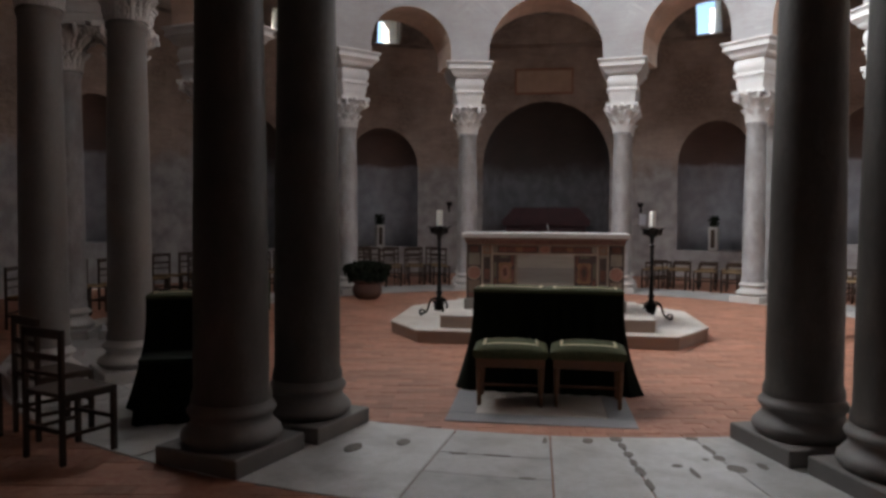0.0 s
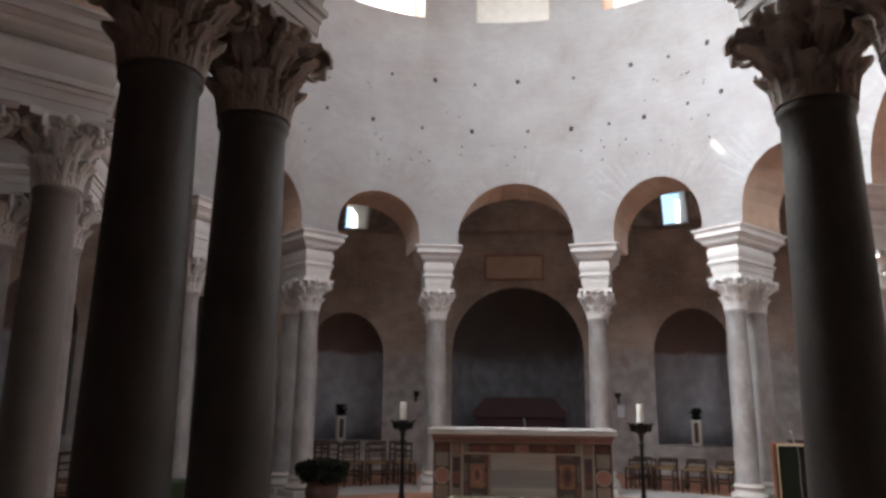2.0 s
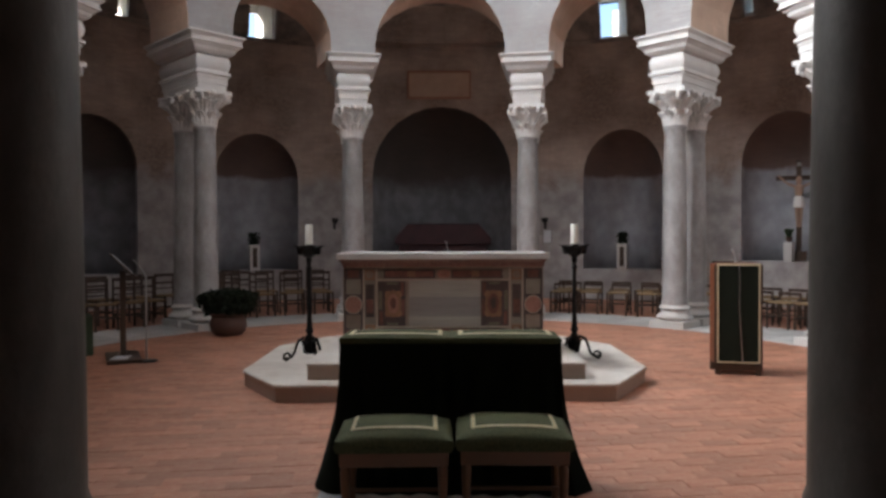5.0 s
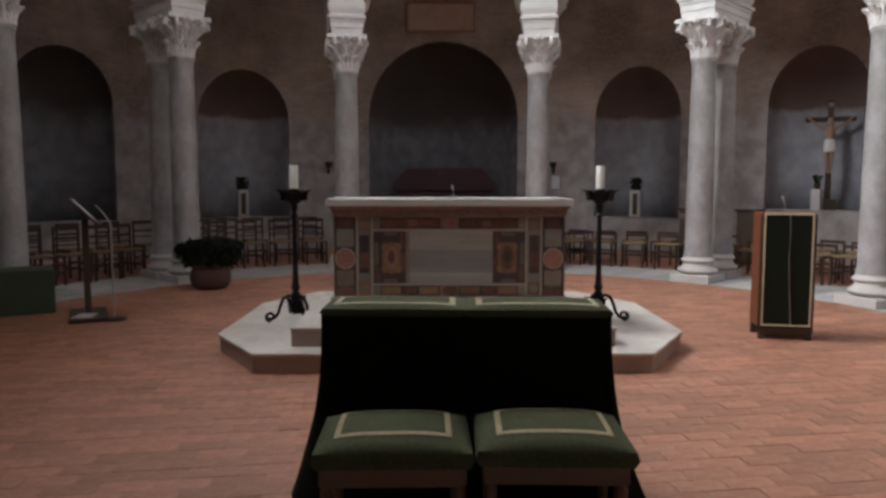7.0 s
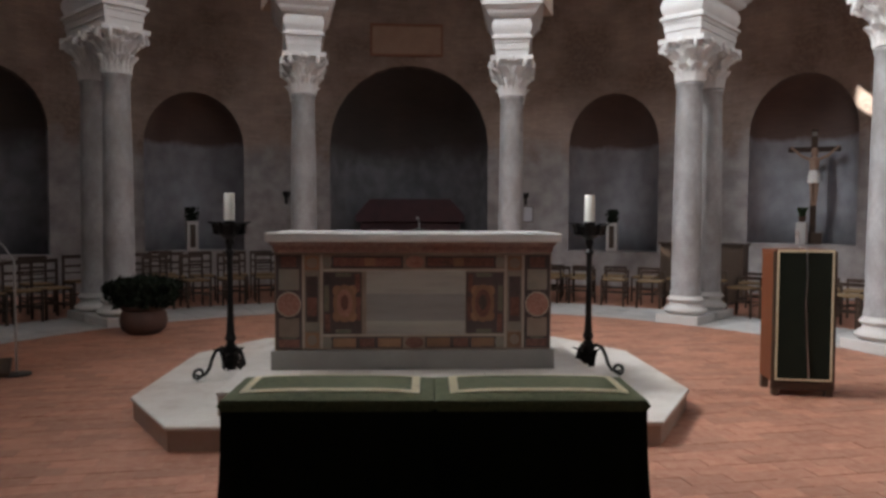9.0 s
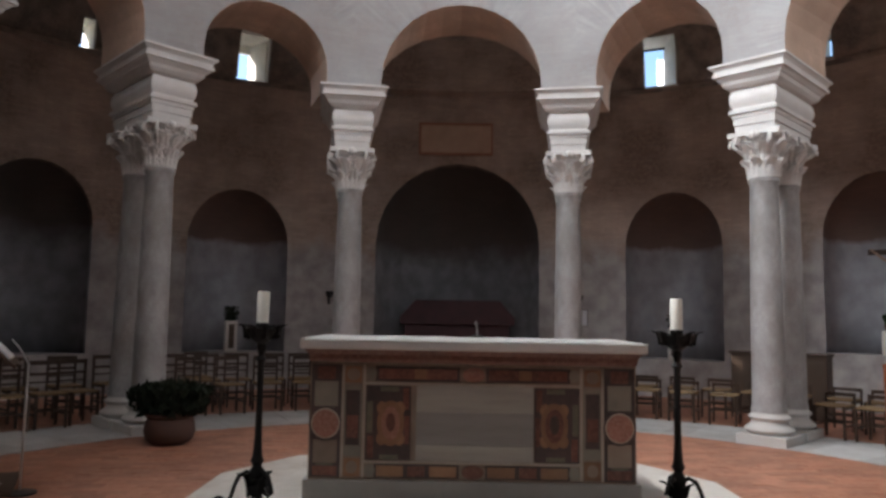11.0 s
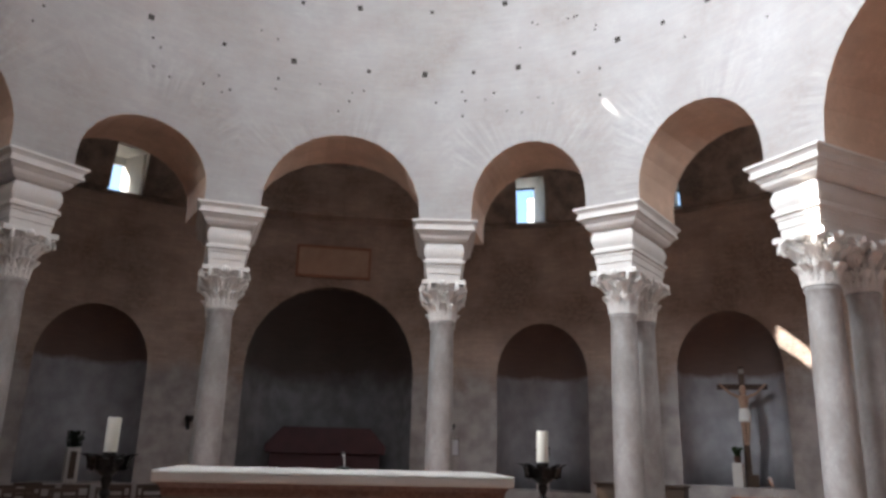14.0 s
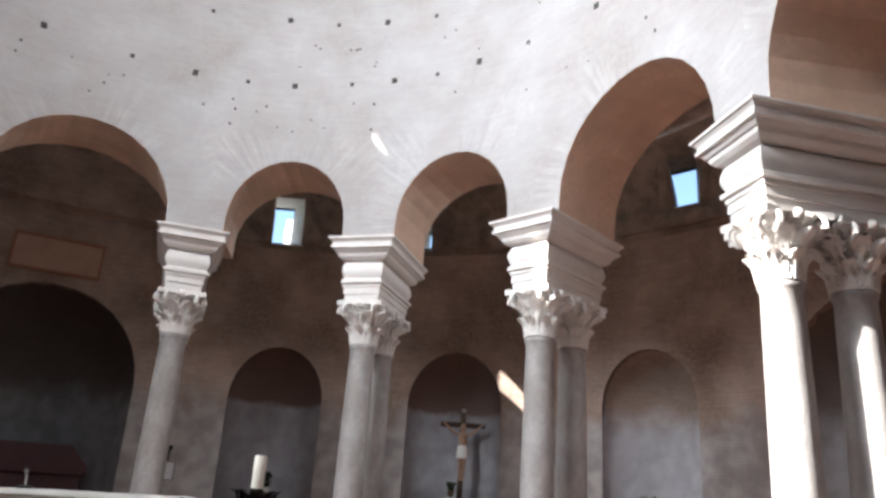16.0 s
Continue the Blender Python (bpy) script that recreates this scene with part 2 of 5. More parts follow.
DRAPE = material("dark_green_drape", (0.017, 0.022, 0.014), 0.95, second=(0.010, 0.014, 0.010), scale=3, fine=50, bump=0.1, spec=0.2)
GOLD = material("gold_braid", (0.86, 0.77, 0.53), 0.5, second=(0.55, 0.45, 0.27), scale=20, fine=200, bump=0.4)
WOOD = material("brown_wood", (0.055, 0.028, 0.016), 0.45, second=(0.032, 0.017, 0.010), scale=3, fine=30, bump=0.1, stretch=(1, 1, 0.2), piece=0.15)
WOOD_STOOL = material("warm_brown_wood", (0.17, 0.078, 0.034), 0.4, second=(0.10, 0.044, 0.020), scale=3, fine=30, bump=0.1, stretch=(0.3, 1, 1))
WOOD_RED = material("reddish_wood", (0.18, 0.052, 0.020), 0.5, second=(0.10, 0.030, 0.013), scale=3, fine=30, bump=0.1, stretch=(1, 1, 0.2), spec=0.25)
WOOD_DARK = material("dark_wood", (0.075, 0.045, 0.028), 0.5, second=(0.05, 0.03, 0.02), scale=3, fine=30, bump=0.1, stretch=(1, 1, 0.2))
RUSH = material("rush_seat", (0.25, 0.16, 0.075), 0.8, second=(0.16, 0.10, 0.05), scale=8, fine=120, bump=0.4, stretch=(1, 6, 1))
IRON = material("wrought_iron", (0.022, 0.021, 0.021), 0.5, metal=0.6, scale=6, fine=60, bump=0.2)
WAX = material("candle_wax", (0.78, 0.75, 0.68), 0.5, second=(0.70, 0.66, 0.58), scale=6, fine=40, bump=0.03)
LINEN = material("white_linen", (0.74, 0.73, 0.71), 0.85, second=(0.66, 0.65, 0.63), scale=5, fine=150, bump=0.15)
CHROME = material("metal_steel", (0.6, 0.6, 0.6), 0.3, metal=1.0, scale=8, fine=80, bump=0.02)
BLACK = material("black_plastic", (0.02, 0.02, 0.02), 0.5, scale=8, fine=80, bump=0.05)
LEAF = material("dark_leaves", (0.020, 0.026, 0.016), 0.85, second=(0.012, 0.017, 0.011), scale=9, fine=60, piece=0.3, spec=0.15)
LEAF_FRESH = material("green_leaves", (0.045, 0.075, 0.028), 0.6, second=(0.025, 0.045, 0.018), scale=9, fine=60, piece=0.3, spec=0.3)
CLAY = material("clay_pot", (0.11, 0.055, 0.04), 0.75, second=(0.075, 0.042, 0.032), scale=5, fine=40)
PORPHYRY = material("purple_stone", (0.075, 0.024, 0.03), 0.6, second=(0.03, 0.013, 0.016), scale=4, fine=60)
INLAY_RED = material("red_marble_inlay", (0.19, 0.075, 0.05), 0.4, second=(0.12, 0.05, 0.04), third=(0.27, 0.15, 0.11), scale=9, fine=40, piece=0.2)
INLAY_OCHRE = material("ochre_marble_inlay", (0.31, 0.175, 0.10), 0.4, second=(0.18, 0.09, 0.055), scale=9, fine=40, piece=0.2)
INLAY_DARK = material("dark_marble_inlay", (0.055, 0.045, 0.045), 0.35, second=(0.09, 0.06, 0.055), scale=8, fine=50, piece=0.2)
INLAY_BAND = material("pale_veined_marble", (0.42, 0.395, 0.35), 0.4, second=(0.27, 0.25, 0.22), scale=2.4, fine=20, spread=0.18, stretch=(0.35, 1, 3.0))
INLAY_GREY = material("veined_grey_marble", (0.31, 0.295, 0.275), 0.4, second=(0.21, 0.20, 0.19), scale=2.4, fine=20, spread=0.16, stretch=(0.35, 1, 3.0), piece=0.08)
INLAY_PALE = material("pale_marble_inlay", (0.30, 0.24, 0.19), 0.45, second=(0.18, 0.135, 0.105), scale=5, fine=40, piece=0.12)
INLAY_LINE = material("pale_marble_fillet", (0.50, 0.44, 0.37), 0.45, second=(0.33, 0.27, 0.22), scale=6, fine=50)
INLAY_BROWN = material("red_brown_marble_inlay", (0.16, 0.058, 0.042), 0.4, second=(0.085, 0.04, 0.034), third=(0.24, 0.12, 0.085), scale=11, fine=45, piece=0.25)
INLAY_ROSE = material("rose_marble_inlay", (0.34, 0.155, 0.115), 0.4, second=(0.22, 0.09, 0.07), third=(0.42, 0.26, 0.20), scale=14, fine=50, piece=0.12)
INLAY_STONE = material("grey_green_stone_inlay", (0.27, 0.25, 0.205), 0.45, second=(0.17, 0.165, 0.14), scale=9, fine=45, piece=0.12)
INLAY_GREEN = material("green_marble_inlay", (0.12, 0.13, 0.10), 0.4, second=(0.2, 0.17, 0.12), scale=7, fine=40)
ALTAR_BASE = material("altar_plinth_stone", (0.30, 0.285, 0.265), 0.6, second=(0.23, 0.21, 0.20), scale=3, fine=30)
PLAQUE = material("terracotta_plaque", (0.60, 0.42, 0.32), 0.8, second=(0.42, 0.28, 0.20), scale=3, fine=25, bump=0.3)
WOOD_RIM = material("red_terracotta_rim", (0.42, 0.21, 0.14), 0.8, second=(0.30, 0.14, 0.09), scale=4, fine=30, bump=0.25)
PLASTER_WHITE = material("white_reveal", (0.82, 0.80, 0.75), 0.85, scale=4, fine=30)
HOLE_SHADE = material("painted_hole_shade", (0.05, 0.045, 0.04), 0.95)
SKIN = material("painted_carving", (0.42, 0.28, 0.20), 0.6, second=(0.24, 0.13, 0.09), scale=8, fine=50)
PAPER = material("paper", (0.72, 0.74, 0.78), 0.7, scale=8, fine=60, bump=0.02)
GREEN_CLOTH = material("green_cloth", (0.07, 0.10, 0.055), 0.9, second=(0.05, 0.075, 0.04), scale=5, fine=70)

# ---------------------------------------------------------------- building helpers


def mesh_of(name, bm, mat, smooth=False):
    me = bpy.data.meshes.new(name)
    bm.normal_update()
    bm.to_mesh(me)
    bm.free()
    for m in mat if isinstance(mat, (list, tuple)) else [mat]:
        me.materials.append(m)
    if smooth:
        me.shade_smooth()
        me.set_sharp_from_angle(angle=radians(40))
    return me


def part(name, bm, mat, parent, label="", smooth=False):
    ob = new(name, mesh_of(name, bm, mat, smooth) if isinstance(bm, bmesh.types.BMesh) else bm)
    ob.parent = parent
    if label:
        ob["label"] = label
    return ob


def thing(name, m, label, category, group=""):
    ob = new(name)
    ob.matrix_world = m
    ob.empty_display_size = 0.1
    return tagged(ob, label, category, group)


def solo(name, bm, mat, m, label, category, group="", smooth=False, kind=""):
    ob = new(name, mesh_of(name, bm, mat, smooth))
    ob.matrix_world = m
    return tagged(ob, label, category, group, kind)


def box(x0, x1, y0, y1, z0, z1, bevel=0.0, bm=None, mi=0, turn=None):
    b = bmesh.new()
    bmesh.ops.create_cube(b, size=1)
    bmesh.ops.transform(b, verts=b.verts, matrix=Matrix.Translation(((x0 + x1) / 2, (y0 + y1) / 2, (z0 + z1) / 2)) @ Matrix.Diagonal((x1 - x0, y1 - y0, z1 - z0, 1)))
    if bevel:
        bmesh.ops.bevel(b, geom=list(b.edges), offset=bevel, segments=2, profile=0.5, affect="EDGES")
    if turn is not None:
        bmesh.ops.transform(b, verts=b.verts, matrix=turn)
    return join(bm, b, mi)


def join(bm, b, mi=0):
    for f in b.faces:
        f.material_index = mi
    if bm is None:
        return b
    me = bpy.data.meshes.new("tmp")
    b.to_mesh(me)
    b.free()
    bm.from_mesh(me)
    bpy.data.meshes.remove(me)
    return bm


def lathe(profile, seg=24, bm=None, m=None, squash=(1, 1)):
    b = bmesh.new()
    rings = []
    for r, z in profile:
        rings.append([b.verts.new((r * squash[0] * math.cos(2 * math.pi * i / seg), r * squash[1] * math.sin(2 * math.pi * i / seg), z)) for i in range(seg)])
    for lo, hi in zip(rings, rings[1:]):
        for i in range(seg):
            b.faces.new((lo[i], lo[(i + 1) % seg], hi[(i + 1) % seg], hi[i]))
    b.faces.new(rings[0][::-1])
    b.faces.new(rings[-1])
    if m is not None:
        bmesh.ops.transform(b, verts=b.verts, matrix=m)
    return join(bm, b) if bm is not None else b


def tube(points, r, seg=8, bm=None, taper=1.0):
    b = bmesh.new()
    pts = [Vector(q) for q in points]
    rings = []
    side = None
    for i, q in enumerate(pts):
        d = (pts[min(i + 1, len(pts) - 1)] - pts[max(i - 1, 0)]).normalized()
        if side is None:
            side = d.orthogonal().normalized()
        side = (side - d * side.dot(d)).normalized()
        up = d.cross(side)
        rr = r * (1 + (taper - 1) * i / max(1, len(pts) - 1))
        rings.append([b.verts.new(q + (side * math.cos(2 * math.pi * k / seg) + up * math.sin(2 * math.pi * k / seg)) * rr) for k in range(seg)])
    for lo, hi in zip(rings, rings[1:]):
        for k in range(seg):
            b.faces.new((lo[k], lo[(k + 1) % seg], hi[(k + 1) % seg], hi[k]))
    b.faces.new(rings[0][::-1])
    b.faces.new(rings[-1])
    return join(bm, b) if bm is not None else b


def prism(outline, z0, z1, bevel=0.0, bm=None, mi=0, m=None):
    b = bmesh.new()
    vs = [b.verts.new((x, y, z0)) for x, y in outline]
    f = b.faces.new(vs)
    r = bmesh.ops.extrude_face_region(b, geom=[f])
    up = [v for v in r["geom"] if isinstance(v, bmesh.types.BMVert)]
    bmesh.ops.translate(b, verts=up, vec=(0, 0, z1 - z0))
    bmesh.ops.recalc_face_normals(b, faces=b.faces)
    if bevel:
        bmesh.ops.bevel(b, geom=list(b.edges), offset=bevel, segments=2, profile=0.5, affect="EDGES")
    if m is not None:
        bmesh.ops.transform(b, verts=b.verts, matrix=m)
    return join(bm, b, mi)


def structure(name, bm, mat, label, smooth=False):
    return solo(name, bm, mat, Matrix(), label, name.split("_")[0], smooth=smooth, kind="structure")


# ---------------------------------------------------------------- the shell
PIERS = [s * a for a in (17.45, 45.0, 72.55, 107.45, 136.2, 162.0) for s in (1, -1)]
PIERS[9] = -135.1
R_IN, R_OUT, R_WALL = 5.42, 6.65, 10.3
Z_SPRING, Z_VAULT = 4.93, 6.4
BAYS = [(c, 13.0, 5.08, 6.38) for c in (0, 90, 180, 270)] + [(c, 9.5, 5.18, 6.15) for c in (31.2, 58.8, 121.2, 148.8, 211.2, 238.8, 301.2, 328.8)]
BAYS = [(c, h, sp, {31.2: 6.22, 328.8: 6.03, 58.8: 6.22, 90: 6.47}.get(c, cr)) for c, h, sp, cr in BAYS]
BAYS.sort()


def arch_at(az, c, h, spring, crown):
    u = min(1.0, abs(az - c) / h)
    return spring + (crown - spring) * math.sqrt(max(0.0, 1 - u * u))


def profile(openings, flat, steps=14):
    """Rows of (bearing, height) round the circle: flat between openings, and an arch with upright jambs at each."""
    rows = []
    for c, h, spring, crown in openings:
        rows.append((c - h, flat))
        for i in range(steps + 1):
            az = c - h * math.cos(math.pi * i / steps)
            rows.append((az, arch_at(az, c, h, spring, crown)))
        rows.append((c + h, flat))
    return rows


def ring_band(bm, low, high, r0, r1, fan=None, mats=(0, 1, 2)):
    """A curved wall between a lower and an upper edge, each given as rows of (bearing, height) that start at the same bearing and go once round."""
    def closed(rows):
        return rows + [(rows[0][0] + 360, rows[0][1])]

    low, high = closed(low), closed(high)

    def value(rows, az, before):
        best = None
        for (a0, z0), (a1, z1) in zip(rows, rows[1:]):
            if a0 <= az + 1e-9 and az - 1e-9 <= a1:
                if a1 - a0 < 1e-9:
                    continue
                v = z0 + (z1 - z0) * (az - a0) / (a1 - a0)
                if before and abs(az - a1) < 1e-7 or not before and abs(az - a0) < 1e-7 or a0 + 1e-7 < az < a1 - 1e-7:
                    return v
                best = v
        return best

    start = low[0][0]
    grid = sorted({round(a, 6) for a, _ in low} | {round(start + (a - start) % 360, 6) for a, _ in high} | {round(start + 1.5 * k, 6) for k in range(241)})
    uv = bm.loops.layers.uv.verify()
    for a0, a1 in zip(grid, grid[1:]):
        if a1 - a0 < 1e-6:
            continue
        l0, l1 = value(low, a0, False), value(low, a1, True)
        h0, h1 = value(high, a0, False), value(high, a1, True)
        if l0 is None or h0 is None:
            continue
        if fan is not None:
            n = 26
            for j in range(n):
                e0, e1 = (j / n) ** 1.5, ((j + 1) / n) ** 1.5
                f = bm.faces.new([bm.verts.new(v) for v in (at(a0, r0, l0 + (h0 - l0) * e0), at(a1, r0, l1 + (h1 - l1) * e0), at(a1, r0, l1 + (h1 - l1) * e1), at(a0, r0, l0 + (h0 - l0) * e1))])
                f.material_index = mats[0]
                c = min(BAYS, key=lambda q: abs(((a0 + a1) / 2 - q[0] + 180) % 360 - 180) / q[1])
                for loop in f.loops:
                    v = loop.vert.co
                    b_ = math.degrees(math.atan2(v.x, v.y))
                    loop[uv].uv = (((b_ + 360) % 360 if abs(b_) < 179.9 else 180) * 0.0946, v.z)
                    dx, dz = radians((b_ - c[0] + 180) % 360 - 180) * r0, v.z - c[2]
                    loop[fan].uv = (math.atan2(dx, dz) * 1.6, math.hypot(dx, dz))
        q = [at(a0, r0, l0), at(a1, r0, l1), at(a1, r0, h1), at(a0, r0, h0)]
        p = [at(a0, r1, l0), at(a1, r1, l1), at(a1, r1, h1), at(a0, r1, h0)]
        for quad, mi, rr in (((q, mats[0], r0),) if fan is None else ()) + ((p[::-1], mats[2], r1), ([q[0], p[0], p[1], q[1]], mats[1], r0), ([q[3], q[2], p[2], p[3]], mats[1], r0)):
            try:
                f = bm.faces.new([bm.verts.new(v) for v in quad])
            except ValueError:
                continue
            f.material_index = mi
            for loop in f.loops:
                v = loop.vert.co
                loop[uv].uv = (math.atan2(v.x, v.y) * rr if abs(math.atan2(v.x, v.y)) < 3.1 else math.pi * rr, v.z)
    for rows, mi in ((low, mats[1]), (high, mats[1])):
        for (a0, z0), (a1, z1) in zip(rows, rows[1:]):
            if abs(a1 - a0) < 1e-9 and abs(z1 - z0) > 1e-6:
                f = bm.faces.new([bm.verts.new(v) for v in (at(a0, r0, z0), at(a0, r0, z1), at(a0, r1, z1), at(a0, r1, z0))])
                f.material_index = mi


# drum on the arcade, pierced by twelve clerestory windows
SILL, WIN_H = 10.2, 8.7
Z_DOME = 15.0


def window_head(k):
    """Spring and crown of a clerestory window; the unseen 8 and 9 are heightened for the sun."""
    return (11.9, 12.75) if k in (8, 9) else (11.5, 12.35)


def window_sill(k):
    # 8 and 9, out of view, get a lower sill so sun reaches further down.
    return 8.9 if k in (8, 9) else SILL


bm = bmesh.new()
low = profile(BAYS, Z_SPRING)
start = low[0][0]
tops = []
for k in range(12):
    c = 30.0 * k
    tops += [(c - WIN_H, Z_DOME), (c - WIN_H, window_sill(k)), (c + WIN_H, window_sill(k)), (c + WIN_H, Z_DOME)]
tops = [(a if a >= start else a + 360, z) for a, z in tops]
first = [(start, Z_DOME)]
tops = sorted([(a, z, i) for i, (a, z) in enumerate(tops)], key=lambda q: (round(q[0], 6), q[2]))
tops = first + [(a, z) for a, z, _ in tops if a > start + 1e-6]
bm.loops.layers.uv.new("UVMap")
fan_layer = bm.loops.layers.uv.new("fan")
ring_band(bm, low, tops, R_IN, R_OUT, fan_layer)
# lintels over the windows
for k in range(12):
    c = 30.0 * k
    for i in range(12):
        a0, a1 = c - WIN_H + i * WIN_H / 6, c - WIN_H + (i + 1) * WIN_H / 6
        z0, z1 = arch_at(a0, c, WIN_H, *window_head(k)), arch_at(a1, c, WIN_H, *window_head(k))
        for quad, mi in (([at(a0, R_IN, z0), at(a1, R_IN, z1), at(a1, R_IN, Z_DOME), at(a0, R_IN, Z_DOME)], 0), ([at(a0, R_IN, z0), at(a0, R_OUT, z0), at(a1, R_OUT, z1), at(a1, R_IN, z1)], 1), ([at(a0, R_OUT, z0), at(a0, R_OUT, Z_DOME), at(a1, R_OUT, Z_DOME), at(a1, R_OUT, z1)], 0)):
            f = bm.faces.new([bm.verts.new(v) for v in quad])
            f.material_index = mi
bmesh.ops.remove_doubles(bm, verts=bm.verts, dist=1e-5)
structure("wall_drum", bm, [LIMEWASH, SOFFIT, VAULT], "pale limewashed brick drum on round arches, with putlog holes")

# dome
bm = bmesh.new()
rows = []
for i in range(15):
    a = math.pi / 2 * i / 14
    rows.append((R_IN * math.cos(a), Z_DOME + R_IN * math.sin(a)))
rows[-1] = (0.02, rows[-1][1])
shell = lathe(rows + [(0.02, Z_DOME + 5.9)] + [(r * 1.09, z + 0.35) for r, z in rows[-2::-1]], 72)
structure("ceiling_dome", shell, DOME, "pale plastered dome over the drum", True)

# vault over the ring aisle; gaps where the aisle's windows break through
# The last one, at -72.7, is out of view and enlarged to widen a sun patch.
AISLE_WINDOWS = [(-24.9, 1.85, 6.42, 7.32), (24.6, 1.9, 6.46, 7.5), (-42.6, 0.75, 6.42, 6.95), (41.9, 0.75, 6.5, 7.05), (73.2, 1.75, 6.72, 7.66), (-72.7, 2.5, 6.62, 7.74)]
bm = bmesh.new()
mid, rad_v = (R_OUT + R_WALL) / 2, (R_WALL - R_OUT) / 2
marks = sorted({round(v, 4) for v in [-180 + 3 * k for k in range(121)] + [c + s * h for c, h, _, _ in AISLE_WINDOWS for s in (-1, 1)] + [11.5, 12.6, -12.6, 17.8]})
for a0, a1 in zip(marks, marks[1:]):
    for i in range(20):
        t0, t1 = math.pi * i / 20, math.pi * (i + 1) / 20
        zm = Z_VAULT + rad_v * math.sin((t0 + t1) / 2)
        if any(c - h - 1e-3 <= a0 and a1 <= c + h + 1e-3 and lo - 0.1 < zm < hi + 0.05 and t1 < math.pi / 2 for c, h, lo, hi in AISLE_WINDOWS):
            continue
        if -12.61 < a0 and a1 < 12.61 and i < 11:  # the bay before the apse is raised
            continue
        if 11.49 < a0 and a1 < 17.81 and i in (12, 13):  # unseen skylight added by the raised bay to cast a sun patch
            continue
        quad = [at(a, mid + rad_v * math.cos(t), Z_VAULT + rad_v * math.sin(t)) for a, t in ((a0, t0), (a0, t1), (a1, t1), (a1, t0))]
        bm.faces.new([bm.verts.new(v) for v in quad])
bmesh.ops.remove_doubles(bm, verts=bm.verts, dist=1e-4)
ob = structure("ceiling_vault", bm, VAULT, "dark mosaic barrel vault over the ring aisle", True)
mod = ob.modifiers.new("thickness", "SOLIDIFY")
mod.thickness, mod.offset = 0.25, -1.0

# raised bay before the apse: the wall goes on up as a lunette under its own plastered ceiling
bm = bmesh.new()
uv = bm.loops.layers.uv.verify()
for i in range(14):
    a0, a1 = -12.9 + 25.8 * i / 14, -12.9 + 25.8 * (i + 1) / 14
    f = bm.faces.new([bm.verts.new(at(a, R_WALL, z)) for a, z in ((a0, Z_VAULT), (a1, Z_VAULT), (a1, 8.4), (a0, 8.4))])
    for loop in f.loops:
        v = loop.vert.co
        loop[uv].uv = (math.atan2(v.x, v.y) * R_WALL, v.z)
bmesh.ops.remove_doubles(bm, verts=bm.verts, dist=1e-4)
ob = structure("wall_lunette", bm, BROWN_WALL, "brown brick wall rising high over the apse")
mod = ob.modifiers.new("thickness", "SOLIDIFY")
mod.thickness, mod.offset = 0.5, 1.0
bm = bmesh.new()
for i in range(14):
    a0, a1 = -12.9 + 25.8 * i / 14, -12.9 + 25.8 * (i + 1) / 14
    bm.faces.new([bm.verts.new(at(a, r, 8.36 - 0.35 * (abs(a) / 12.9) ** 2)) for a, r in ((a0, 8.2), (a1, 8.2), (a1, 10.4), (a0, 10.4))])
for a in (-12.75, 12.75):
    for j in range(10):
        t0, t1 = math.pi / 2 * j / 10, math.pi / 2 * (j + 1) / 10
        q = [(mid + rad_v * math.cos(t), Z_VAULT + rad_v * math.sin(t) - 0.02) for t in (t0, t1)]
        bm.faces.new([bm.verts.new(at(a, r, z)) for r, z in (q[0], q[1], (q[1][0], 8.4), (q[0][0], 8.4))])
ob = structure("ceiling_bay", bm, SOFFIT, "plastered ceiling of the raised bay before the apse")
mod = ob.modifiers.new("thickness", "SOLIDIFY")
mod.thickness, mod.offset = 0.12, 0.0

# outer wall with its niches
NICHES = [(0.3, 9.9, 0.0, 3.1, 4.9, 1.7), (25.6, 5.3, 0.75, 3.05, 4.17, 0.95), (-25.6, 5.6, 0.75, 2.95, 4.08, 0.95), (46.2, 5.4, 1.0, 3.1, 4.23, 0.95), (-46.2, 5.4, 0.75, 3.1, 4.2, 0.95), (67.6, 4.9, 1.0, 3.15, 4.2, 0.9), (-67.6, 4.9, 1.0, 3.15, 4.2, 0.9),
          (90, 9.9, 0.0, 3.1, 4.9, 1.7), (-90, 9.9, 0.0, 3.1, 4.9, 1.7)]
NICHES += [(s * a, 4.9, 1.0, 3.15, 4.2, 0.9) for a in (112.4, 133.8, 154.7) for s in (1, -1)]
DOOR = (180, 9.0, 0.0, 2.7, 4.1, 3.0)
OPEN = sorted([(c if c >= -10 else c + 360, *rest) for c, *rest in NICHES + [DOOR]])
bm = bmesh.new()
top_rows = [(OPEN[0][0] - OPEN[0][1], Z_VAULT)]
low = profile([(c, h, spring, crown) for c, h, _, spring, crown, _ in OPEN], 0.0)
ring_band(bm, low, top_rows, R_WALL, R_WALL + 0.9)
for c, h, sill, spring, crown, depth in OPEN:
    if sill:
        n = 8
        for i in range(n):
            a0, a1 = c - h + 2 * h * i / n, c - h + 2 * h * (i + 1) / n
            f = bm.faces.new([bm.verts.new(v) for v in (at(a0, R_WALL, 0), at(a1, R_WALL, 0), at(a1, R_WALL, sill), at(a0, R_WALL, sill))])
            f = bm.faces.new([bm.verts.new(v) for v in (at(a0, R_WALL, sill), at(a1, R_WALL, sill), at(a1, R_WALL + 0.95, sill), at(a0, R_WALL + 0.95, sill))])
bmesh.ops.remove_doubles(bm, verts=bm.verts, dist=1e-5)
structure("wall_outer", bm, [BROWN_WALL, NICHE, BROWN_WALL], "brown brick outer wall, greyer and rendered below")

